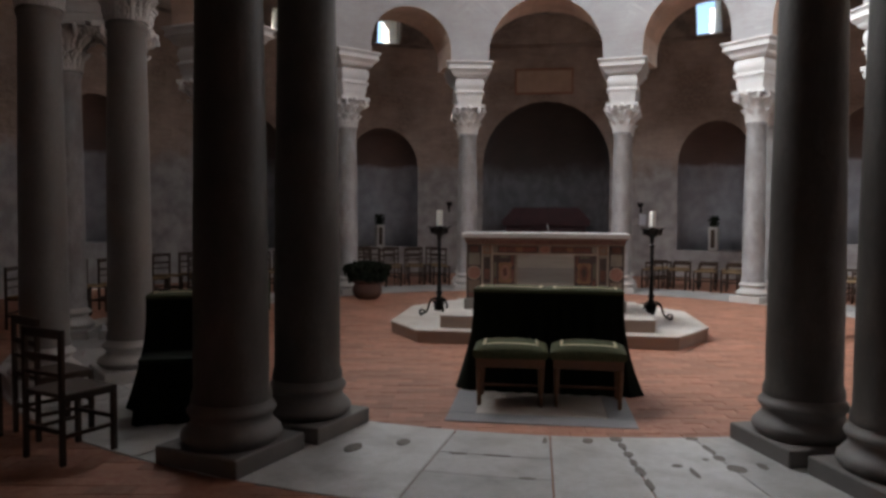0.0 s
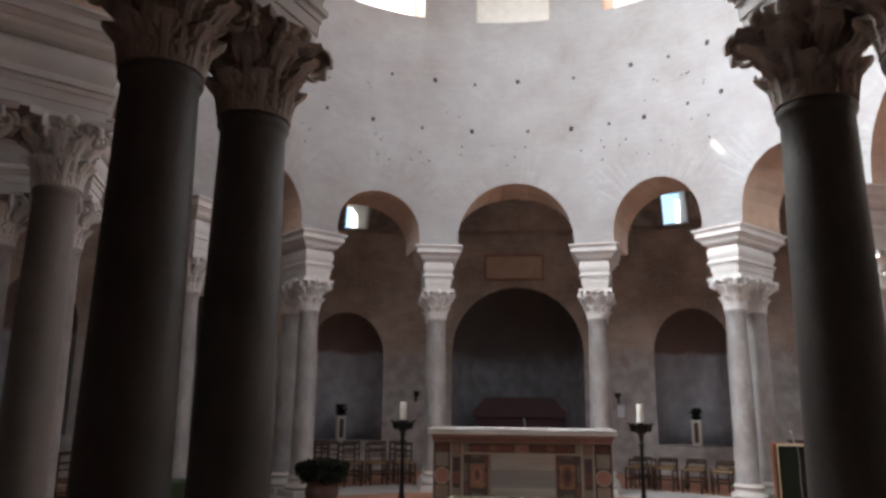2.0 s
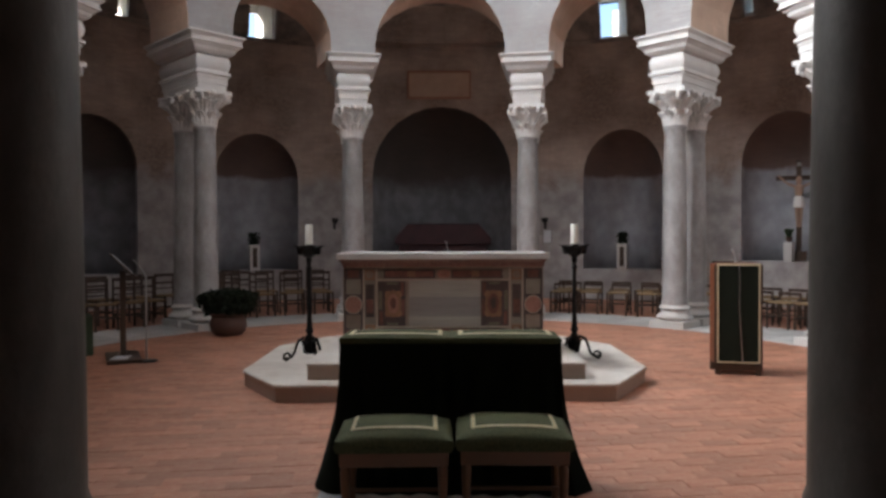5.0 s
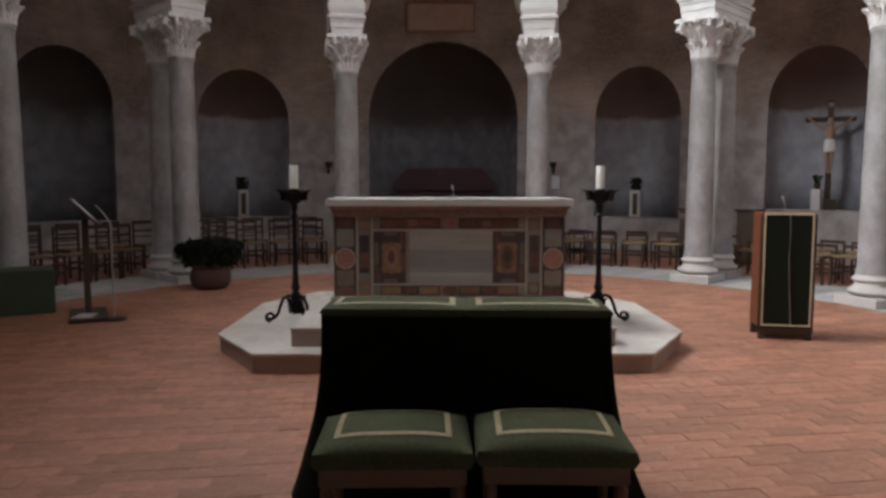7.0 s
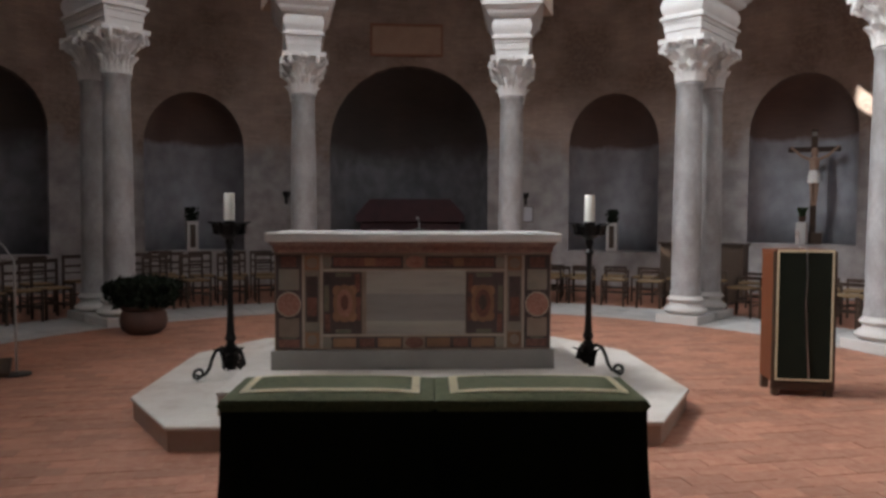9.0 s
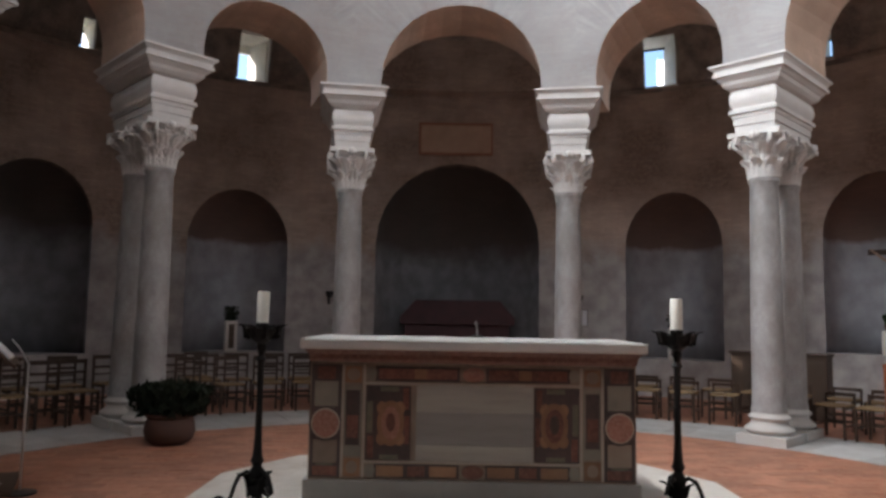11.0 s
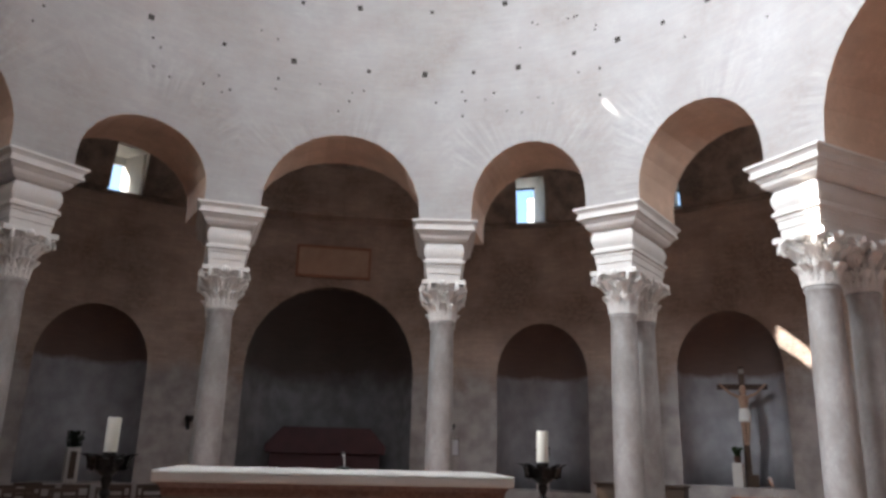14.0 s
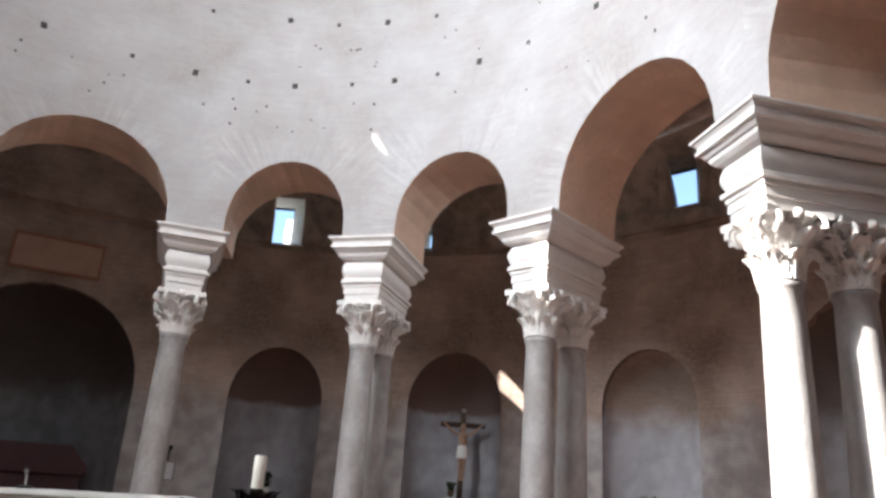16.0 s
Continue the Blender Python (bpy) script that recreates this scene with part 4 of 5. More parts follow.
def candle_stand(m, turn):
    t = thing("candle_stand", m @ Matrix.Rotation(radians(turn), 4, "Z"), "black wrought-iron candle stand with three scrolled feet", "candle stand", "candle stands by the altar")
    part("stem", lathe([(0.028, 0.14), (0.05, 0.20), (0.052, 0.26), (0.03, 0.30), (0.048, 0.33), (0.034, 0.37), (0.026, 0.50), (0.022, 0.80), (0.024, 1.02), (0.04, 1.04), (0.02, 1.07), (0.036, 1.12), (0.03, 1.16)], 14), IRON, t, smooth=True)
    part("pan", lathe([(0.02, 1.14), (0.06, 1.17), (0.115, 1.215), (0.13, 1.26), (0.12, 1.262), (0.05, 1.235), (0.045, 1.27), (0.045, 1.30)], 20), IRON, t, smooth=True)
    pet = mesh_of("petal", leaf(0.07, 0.10, 0.03, 0.03), IRON, True)
    for i in range(8):
        o = part("petal", pet, None, t)
        o.matrix_basis = Matrix.Rotation(radians(45 * i), 4, "Z") @ Matrix.Translation((0, -0.11, 1.19))
    pts = [(0.02, 0, 0.22), (0.07, 0, 0.26), (0.12, 0, 0.235), (0.15, 0, 0.17), (0.17, 0, 0.10), (0.20, 0, 0.055), (0.235, 0, 0.04)]
    for i in range(16):
        a = -1.2 + i * 0.5
        rr = 0.047 * (1 - 0.72 * i / 16)
        pts.append((0.25 + rr * math.cos(a), 0, 0.062 + rr * math.sin(a)))
    foot = mesh_of("foot", tube(pts, 0.016, 8, taper=0.6), IRON, True)
    knot = mesh_of("leaf", leaf(0.09, 0.16, 0.05, 0.03), IRON, True)
    for i in range(3):
        o = part("foot", foot, None, t)
        o.matrix_basis = Matrix.Rotation(radians(120 * i), 4, "Z")
        o = part("leaf", knot, None, t)
        o.matrix_basis = Matrix.Rotation(radians(120 * i + 60), 4, "Z") @ Matrix.Translation((0, -0.05, 0.08))
    c = thing("candle", m @ Matrix.Translation((0, 0, 1.262)), "thick ivory wax candle, unlit, on an iron stand", "candle", "altar candles")
    part("wax", lathe([(0.043, 0.0), (0.043, 0.255), (0.038, 0.262), (0.012, 0.258)], 20), WAX, c, smooth=True)
    part("wick", tube([(0, 0, 0.255), (0.002, 0, 0.275)], 0.003, 6), BLACK, c)


candle_stand(pose(-1.49, -0.23, 0.165), 205)
candle_stand(pose(1.495, -0.19, 0.165), -20)

# ---------------------------------------------------------------- kneelers and stools


def dome_height(u, v, puff):
    return puff * (1 - abs(u) ** 3.2) ** 0.7 * (1 - abs(v) ** 3.2) ** 0.7


def cushion(w, d, z0, z1, puff=0.03):
    """A stuffed pad whose top swells to z1 in the middle."""
    b = bmesh.new()
    n = 14
    cut = [-math.cos(math.pi * k / n) * 0.5 + (k / n - 0.5) for k in range(n + 1)]
    top = [[b.verts.new((w / 2 * u, d / 2 * v, z1 - puff + dome_height(u, v, puff))) for u in cut] for v in cut]
    for j in range(n):
        for i in range(n):
            b.faces.new((top[j][i], top[j][i + 1], top[j + 1][i + 1], top[j + 1][i]))
    for sx, zz in ((1.03, z1 - puff - (z1 - puff - z0) * 0.5), (0.98, z0)):
        edge = [e for e in b.edges if e.is_boundary]
        r = bmesh.ops.extrude_edge_only(b, edges=edge)
        for v in [v for v in r["geom"] if isinstance(v, bmesh.types.BMVert)]:
            v.co = (max(-w / 2, min(w / 2, v.co.x)) * sx, max(-d / 2, min(d / 2, v.co.y)) * sx, zz)
    bmesh.ops.contextual_create(b, geom=[e for e in b.edges if e.is_boundary])
    bmesh.ops.recalc_face_normals(b, faces=b.faces)
    return b


def braid(w, d, inset, z1, puff, ww=0.024):
    """A flat braid laid as a rectangle on a swelling pad."""
    b = bmesh.new()
    hx, hy = w / 2 - inset, d / 2 - inset
    n = 14
    for (x0, y0), (x1, y1) in (((-hx, -hy), (hx, -hy)), ((hx, -hy), (hx, hy)), ((hx, hy), (-hx, hy)), ((-hx, hy), (-hx, -hy))):
        dirx, diry = (x1 - x0), (y1 - y0)
        ln = math.hypot(dirx, diry)
        nx_, ny_ = -diry / ln * ww, dirx / ln * ww
        prev = None
        for k in range(n + 1):
            row = []
            for o in (0, 1):
                x, y = x0 + dirx * k / n + nx_ * o, y0 + diry * k / n + ny_ * o
                row.append(b.verts.new((x, y, z1 - puff + dome_height(2 * x / w, 2 * y / d, puff) + 0.004)))
            if prev:
                b.faces.new((prev[0], row[0], row[1], prev[1]))
            prev = row
    bmesh.ops.solidify(b, geom=list(b.faces), thickness=-0.006)
    return b


def drape(w, z_top, flare, depth):
    """A heavy cloth hanging on three sides, spreading towards the floor in folds."""
    b = bmesh.new()
    n, lv = 60, 12
    rows = []
    for j in range(lv + 1):
        u = j / lv
        row = []
        for i in range(n + 1):
            s = i / n
            f = flare * u ** 2.2
            # path: left side, front, right side
            per = depth + w + depth
            q = s * per
            if q < depth:
                x, y, nx_, ny_ = -w / 2, depth - q, -1, 0
            elif q < depth + w:
                x, y, nx_, ny_ = -w / 2 + q - depth, 0, 0, -1
            else:
                x, y, nx_, ny_ = w / 2, q - depth - w, 1, 0
            corner = math.exp(-((q - depth) / 0.08) ** 2) + math.exp(-((q - depth - w) / 0.08) ** 2)
            fold = 0.016 * u * math.sin(s * 58 + 3 * noise.noise((s * 6, w, 0))) + 0.02 * u * noise.noise((s * 9, u * 2, w))
            row.append(b.verts.new((x + nx_ * (f + fold) + (f * 0.5 * corner * (1 if x > 0 else -1) if ny_ else 0), y + ny_ * (f * 0.55 + fold), z_top * (1 - u) + 0.006)))
        rows.append(row)
    for r0, r1 in zip(rows, rows[1:]):
        for i in range(n):
            b.faces.new((r0[i], r1[i], r1[i + 1], r0[i + 1]))
    bmesh.ops.solidify(b, geom=list(b.faces), thickness=0.008)
    return b


def kneeler(m, label, w=0.665):
    t = thing("kneeler", m, label, "kneeler", "kneelers")
    part("desk_board", box(-w / 2 + 0.01, w / 2 - 0.01, 0.02, 0.30, 0.87, 0.897, 0.004), WOOD_DARK, t)
    for x in (-w / 2 + 0.03, w / 2 - 0.06):
        part("upright", box(x, x + 0.03, 0.03, 0.27, 0, 0.88, 0.004), WOOD_DARK, t)
    part("drape", drape(w + 0.012, 0.895, 0.165, 0.27), DRAPE, t, "heavy dark green drape hanging to the floor", True)
    c = part("arm_cushion", cushion(w - 0.004, 0.33, 0.897, 0.955, 0.022), VELVET, t, "green velvet armrest with gold braid", True)
    c.location = (0, 0.145, 0)
    part("braid", braid(w - 0.004, 0.33, 0.045, 0.955, 0.022, 0.028), GOLD, c, "gold braid")
    return t


def stool(m, label):
    t = thing("stool", m, label, "stool", "stools before the kneelers")
    w, d = 0.615, 0.46
    part("frame", box(-w / 2 + 0.02, w / 2 - 0.02, -d / 2 + 0.02, d / 2 - 0.02, 0.33, 0.43, 0.008), WOOD_STOOL, t)
    c = part("seat_cushion", cushion(w, d, 0.41, 0.535, 0.06), VELVET, t, "green velvet seat with gold braid", True)
    part("braid", braid(w, d, 0.075, 0.535, 0.06), GOLD, c, "gold braid")
    leg = mesh_of("leg", lathe([(0.014, 0), (0.020, 0.04), (0.018, 0.08), (0.024, 0.2), (0.028, 0.30), (0.022, 0.32), (0.03, 0.34), (0.03, 0.40)], 12), WOOD_STOOL, True)
    for x in (-1, 1):
        for y in (-1, 1):
            o = part("leg", leg, None, t)
            o.location = (x * (w / 2 - 0.05), y * (d / 2 - 0.05), 0)
    part("stretcher", box(-w / 2 + 0.05, w / 2 - 0.05, -0.01, 0.01, 0.13, 0.15, 0.003), WOOD_STOOL, t)
    return t


kneeler(pose(-0.305, -3.97, 0, rz=-2), "double kneeler bench under a dark green drape, gold-braided armrest")
kneeler(pose(0.362, -3.993, 0, rz=-2), "kneeler bench draped in dark green, with gold-braided armrest")
stool(pose(-0.28, -4.36, 0, rz=1), "low wooden stool with green velvet cushion and gold braid")
stool(pose(0.37, -4.34, 0, rz=-2), "wooden stool with green velvet cushion beside its twin")

# ---------------------------------------------------------------- lectern, stand, chairs
lec = thing("lectern", pose(3.30, -0.33, 0, rz=-11), "wooden lectern hung with a dark green gold-edged cloth", "lectern")
part("case", box(-0.25, 0.235, 0, 0.34, 0.11, 1.20, 0.006), WOOD_RED, lec, "reddish-brown wooden case")
part("top", box(-0.25, 0.235, -0.02, 0.35, 1.20, 1.235, 0.006), WOOD_RED, lec)
for x0, x1, y0 in ((-0.25, -0.19, -0.03), (0.175, 0.235, -0.03), (-0.25, -0.19, 0.28), (0.175, 0.235, 0.28)):
    part("foot", box(x0, x1, y0, y0 + 0.06, 0, 0.11, 0.006), WOOD_DARK, lec)
part("base_rail", box(-0.19, 0.175, -0.02, 0.02, 0.045, 0.11, 0.006), WOOD_DARK, lec)
part("front_frame", box(-0.265, 0.245, -0.03, -0.02, 0.06, 1.22, 0.004), WOOD_DARK, lec, "dark wooden front frame")
fr = part("cloth", box(-0.235, 0.215, -0.04, -0.031, 0.12, 1.235, 0.003), DRAPE, lec, "dark green cloth")
b = bmesh.new()
for x0, x1, z0, z1 in ((-0.235, 0.215, 1.217, 1.24), (-0.235, -0.221, 0.135, 1.217), (0.201, 0.215, 0.135, 1.217), (-0.221, 0.201, 0.135, 0.15)):
    box(x0, x1, -0.046, -0.039, z0, z1, bm=b)
part("braid", b, GOLD, fr, "gold braid")
mic = thing("microphone", pose(3.285, -0.26, 1.245), "gooseneck microphone clipped on the lectern, cable hanging", "microphone")
part("stem", tube([(0, 0, 0), (0, 0.0, 0.06), (-0.02, -0.01, 0.11)], 0.007), CHROME, mic)
part("head", tube([(-0.02, -0.01, 0.11), (-0.04, -0.02, 0.15)], 0.014), CHROME, mic)
part("cable", tube([(0, 0.0, 0.02), (0.0, -0.115, 0.0), (0.005, -0.125, -0.2), (0.0, -0.12, -0.45), (0.02, -0.12, -0.8), (0.04, -0.12, -1.1)], 0.005, 6), CHROME, mic)


def chair(m, label="dark wooden church chair with a woven rush seat", seat_mat=None, back=0.86):
    t = thing("chair", m, label, "chair", "church chairs")
    seat = part("seat", box(-0.20, 0.20, -0.20, 0.19, 0.425, 0.455, 0.01), seat_mat or RUSH, t, "flat wooden seat" if seat_mat else "woven rush seat")
    fl = mesh_of("leg", box(-0.017, 0.017, -0.017, 0.017, 0, 0.45, 0.004), WOOD)
    bl = mesh_of("back_post", box(-0.016, 0.016, -0.016, 0.016, 0, back, 0.004), WOOD)
    for x in (-0.185, 0.185):
        o = part("leg", fl, None, t)
        o.location = (x, -0.185, 0)
        o = part("back_post", bl, None, t)
        o.location = (x, 0.185, 0)
        part("side_stretcher", box(x - 0.009, x + 0.009, -0.18, 0.18, 0.17, 0.195), WOOD, t)
        part("seat_rail", box(x - 0.012, x + 0.012, -0.18, 0.18, 0.40, 0.43), WOOD, t)
    part("front_stretcher", box(-0.18, 0.18, -0.195, -0.177, 0.22, 0.245), WOOD, t)
    part("back_stretcher", box(-0.18, 0.18, 0.177, 0.193, 0.2, 0.225), WOOD, t)
    for z0, z1 in ((back - 0.06, back), (0.66, 0.70), (0.56, 0.585)) if back > 0.8 else ((back - 0.05, back),):
        b = box(-0.175, 0.175, 0.177, 0.195, z0, z1, 0.004)
        part("back_slat", b, WOOD, t)
    return t


first_chair = chair(facing(-32.0, 8.3))
low_chair = chair(facing(22.0, 7.25), "low wooden church chair, short back, woven rush seat", back=0.60)
chair(facing(40.3, 7.5) @ Matrix.Rotation(radians(12), 4, "Z"), "tall dark wooden chair standing beside the columns")
CHAIRS = []
for az0, az1, r in ((21, 41, 6.85), (20.5, 42, 7.65), (48.5, 69.5, 6.85), (47, 70, 7.65), (-41, -21, 6.85), (-43, -20.5, 7.65), (-69.5, -48.5, 6.85), (-70, -48, 7.65), (75, 82, 7.3), (-100, -75, 7.3)):
    n = int(radians(az1 - az0) * r / 0.50)
    for i in range(n + 1):
        CHAIRS.append((az0 + (az1 - az0) * i / n + random.uniform(-0.4, 0.4), r + random.uniform(-0.06, 0.06), random.uniform(-7, 7)))
for az, r, yaw in CHAIRS:
    copy_thing(low_chair if 15 < az < 72 else first_chair, facing(az, r) @ Matrix.Rotation(radians(yaw), 4, "Z"))


# chairs standing close to the entrance
dark_chair = chair(pose(-3.55, -5.75, 0, rz=150), "old dark wooden chair with a flat wooden seat", WOOD_DARK)
for x, y, a in ((-3.1, -6.2, 160), (-4.1, -5.95, 140), (-4.75, -5.75, 130), (-4.35, -6.6, 150), (-5.2, -6.2, 135)):
    copy_thing(dark_chair, pose(x, y, 0, rz=a))
kneeler(pose(-2.88, -4.95, 0, rz=22), "dark draped kneeler bench beyond the entrance columns", 0.70)

bench = thing("bench", pose(-2.70, -5.42, 0, rz=22), "low bench under a dark cloth in front of the kneeler", "bench", "kneelers")
part("drape", drape(0.66, 0.47, 0.05, 0.34), DRAPE, bench, "dark green cloth", True)
part("seat_board", box(-0.335, 0.335, -0.004, 0.35, 0.468, 0.50, 0.008), DRAPE, bench)
for x in (-0.29, 0.26):
    part("leg", box(x, x + 0.03, 0.05, 0.31, 0, 0.47, 0.004), WOOD_DARK, bench)

# ---------------------------------------------------------------- things along the wall
sarc = thing("sarcophagus", pose(0.08, 11.0, 0), "dark purple stone sarcophagus with a sloped lid, in the apse", "sarcophagus")
part("chest", box(-1.15, 1.15, -0.5, 0.5, 0, 1.36, 0.02), PORPHYRY, sarc)
b = prism([(-1.24, 1.36), (1.24, 1.36), (1.26, 1.52), (0.92, 1.9), (-0.92, 1.9), (-1.26, 1.52)], -0.58, 0.58, 0.02, m=Matrix.Rotation(radians(90), 4, "X"))
part("lid", b, PORPHYRY, sarc, "dull red stone lid")

plq = thing("wall_plaque", pose(0, 10.27, 5.11), "reddish terracotta plaque on the brown wall over the apse", "plaque")
part("tablet", box(-0.78, 0.76, -0.03, 0.06, 0.03, 0.65, 0.012), PLAQUE, plq)
b = bmesh.new()
for x0, x1, z0, z1 in ((-0.83, 0.80, 0.65, 0.70), (-0.83, 0.80, -0.02, 0.03), (-0.83, -0.78, 0.03, 0.65), (0.76, 0.80, 0.03, 0.65)):
    box(x0, x1, -0.05, 0.06, z0, z1, bm=b)
part("rim", b, WOOD_RIM, plq, "reddish moulded rim")

cx = thing("crucifix", facing(46.9, 10.62, 1.0) @ Matrix.Rotation(radians(20), 4, "Z"), "dark wooden crucifix standing in a wall niche", "crucifix")
part("upright", box(-0.055, 0.055, 0.0, 0.06, 0, 2.2, 0.006), WOOD_DARK, cx)
part("crossbar", box(-0.45, 0.45, 0.0, 0.055, 1.76, 1.86, 0.006), WOOD, cx)
part("title_board", box(-0.045, 0.045, -0.012, 0.0, 2.06, 2.14, 0.003), INLAY_GREY, cx)
part("foot", box(-0.16, 0.16, -0.1, 0.14, 0, 0.22, 0.01), WOOD_DARK, cx)
b = lathe([(0.02, 1.22), (0.085, 1.24), (0.07, 1.38), (0.088, 1.54), (0.085, 1.63), (0.03, 1.67), (0.05, 1.70), (0.06, 1.76), (0.045, 1.82), (0.008, 1.84)], 14, squash=(1, 0.7))
for s_ in (-1, 1):
    tube([(s_ * 0.07, 0, 1.61), (s_ * 0.22, 0.0, 1.68), (s_ * 0.41, 0.02, 1.86)], 0.027, 8, bm=b, taper=0.7)
    tube([(s_ * 0.042, 0, 1.26), (s_ * 0.04, -0.03, 1.02), (s_ * 0.022, 0.0, 0.74)], 0.042, 8, bm=b, taper=0.55)
bmesh.ops.translate(b, verts=b.verts, vec=(0, -0.075, 0))
part("statue", b, SKIN, cx, "plain carved figure", True)
part("loin_cloth", lathe([(0.088, 1.16), (0.115, 1.18), (0.095, 1.38), (0.075, 1.41)], 14, m=Matrix.Translation((0, -0.075, 0)) @ Matrix.Diagonal((1, 0.75, 1, 1))), LINEN, cx, "white cloth", True)
ped = thing("pedestal", facing(46.2, 10.36, 1.0), "white marble pedestal on the niche ledge", "pedestal")
part("block", box(-0.09, 0.09, -0.02, 0.14, 0, 0.42, 0.008), MARBLE, ped)


def wall_stand(m):
    t = thing("wall_shrine", m, "white framed wall shrine with a dark inset and foliage on top", "wall shrine", "wall shrines")
    part("frame", box(-0.115, 0.115, -0.06, 0.14, 0, 0.62, 0.008), MARBLE, t)
    part("inset", box(-0.055, 0.055, -0.072, -0.06, 0.07, 0.55, 0.003), WOOD_DARK, t)
    b = bmesh.new()
    for i in range(240):
        a, zz = random.uniform(0, 6.28), random.uniform(0.62, 0.9)
        rr = random.uniform(0.0, 0.13) * (1.2 - abs(zz - 0.8) * 2)
        q = Matrix.Translation((rr * math.cos(a), 0.03 + rr * math.sin(a), zz)) @ Euler((random.uniform(-1, 1), random.uniform(-1, 1), a)).to_matrix().to_4x4()
        vs = [b.verts.new(q @ Vector(v)) for v in ((-0.02, 0, 0), (0, 0.012, 0.045), (0.02, 0, 0), (0, -0.012, -0.03))]
        b.faces.new(vs)
    part("foliage", b, LEAF, t, "dark green foliage")


wall_stand(facing(-26.0, 10.28, 0.76))
wall_stand(facing(25.6, 10.28, 0.76))



def ledge_plant(m, label, spread, tall):
    """A small dark pot with loose upright leaves."""
    t = thing("plant_pot", m, label, "potted plant", "plants on the ledges")
    part("pot", lathe([(0.045, 0), (0.06, 0.05), (0.07, 0.11), (0.062, 0.115), (0.05, 0.09)], 14), CLAY, t, smooth=True)
    b = bmesh.new()
    for i in range(160):
        a, u = random.uniform(0, 6.28), random.random()
        rr = spread * (0.25 + 0.75 * u) * random.uniform(0.3, 1.0)
        q = Matrix.Translation((rr * math.cos(a), rr * math.sin(a), 0.1 + tall * u)) @ Euler((random.uniform(-0.8, 0.8), random.uniform(-0.8, 0.8), a)).to_matrix().to_4x4()
        b.faces.new([b.verts.new(q @ Vector(v)) for v in ((-0.018, 0, 0), (0, 0.012, 0.055), (0.018, 0, 0), (0, -0.012, -0.04))])
    part("foliage", b, LEAF_FRESH, t, "green leaves")


ledge_plant(facing(66.9, 10.42, 1.0), "green leafy plant in a small pot on the niche ledge", 0.20, 0.55)
ledge_plant(facing(46.2, 10.42, 1.42), "small green plant in a pot on the marble pedestal", 0.10, 0.16)

pot = thing("plant_pot", pose(-3.38, 3.15, 0), "round clay pot with dark clipped foliage, flat on top", "potted plant")
part("pot", lathe([(0.18, 0), (0.26, 0.06), (0.29, 0.16), (0.275, 0.26), (0.25, 0.30), (0.28, 0.33), (0.28, 0.36), (0.23, 0.36), (0.21, 0.31)], 26), CLAY, pot, smooth=True)
b = bmesh.new()
for i in range(1500):
    u, v = random.uniform(-1, 1), random.uniform(-1, 1)
    zz = 0.33 + 0.37 * random.random() ** 0.7 * (1 - 0.25 * abs(u) ** 4) + 0.03 * noise.noise((u * 4, v * 4, 0))
    side = 0.44 * (0.72 + 0.28 * min(1.0, (zz - 0.33) / 0.2))
    q = Matrix.Translation((side * u, 0.30 * v * (1 - 0.3 * u * u), zz)) @ Euler((random.uniform(-1, 1), random.uniform(-1, 1), random.uniform(0, 6.28))).to_matrix().to_4x4()
    b.faces.new([b.verts.new(q @ Vector(v_)) for v_ in ((-0.026, 0, 0), (0, 0.02, 0.06), (0.026, 0, 0), (0, -0.02, -0.045))])
part("foliage", b, LEAF, pot, "dark green leaves")

st = thing("book_stand", pose(-4.07, 0.9, 0, rz=116), "dark wooden reading stand with an open white book", "reading stand")
part("foot", box(-0.42, 0.42, -0.2, 0.2, 0, 0.045, 0.01), WOOD_DARK, st)
part("post", box(-0.035, 0.035, -0.035, 0.035, 0.045, 1.13, 0.006), WOOD_DARK, st)
part("desk", box(-0.26, 0.26, -0.21, 0.21, -0.012, 0.012, 0.004, turn=Matrix.Translation((0, 0, 1.19)) @ Matrix.Rotation(radians(46), 4, "X")), WOOD_DARK, st)
part("ledge", box(-0.26, 0.26, -0.22, -0.2, -0.012, 0.04, turn=Matrix.Translation((0, 0, 1.19)) @ Matrix.Rotation(radians(46), 4, "X")), WOOD_DARK, st)
bk = thing("book", pose(-4.07, 0.9, 1.225, rz=116) @ Matrix.Rotation(radians(46), 4, "X"), "open white book lying on the reading stand", "book")
part("open_spread", box(-0.21, 0.21, -0.16, 0.16, -0.02, 0.0, 0.006), PAPER, bk)
ps = thing("paper_sheet", pose(-4.02, 0.72, 0.046, rz=98), "white sheet lying on the foot of the stand", "paper")
part("sheet", box(-0.14, 0.14, -0.1, 0.1, 0, 0.004), PAPER, ps)
ms = thing("microphone_stand", pose(-3.70, 0.72, 0), "thin steel microphone stand beside the reading stand", "microphone stand")
part("pole", tube([(0, 0, 0.02), (0, 0, 1.08)], 0.011, 8), CHROME, ms)
part("foot", lathe([(0.13, 0), (0.13, 0.015), (0.02, 0.03)], 20), BLACK, ms, smooth=True)
part("boom", tube([(0, 0, 1.07), (-0.10, 0.03, 1.20), (-0.18, 0.05, 1.27)], 0.008, 8), CHROME, ms)

bx = thing("cloth_box", pose(-5.0, 1.2, 0, rz=30), "low chest covered with dull green cloth", "chest")
part("chest", box(-0.35, 0.35, -0.25, 0.25, 0, 0.52, 0.02), GREEN_CLOTH, bx)

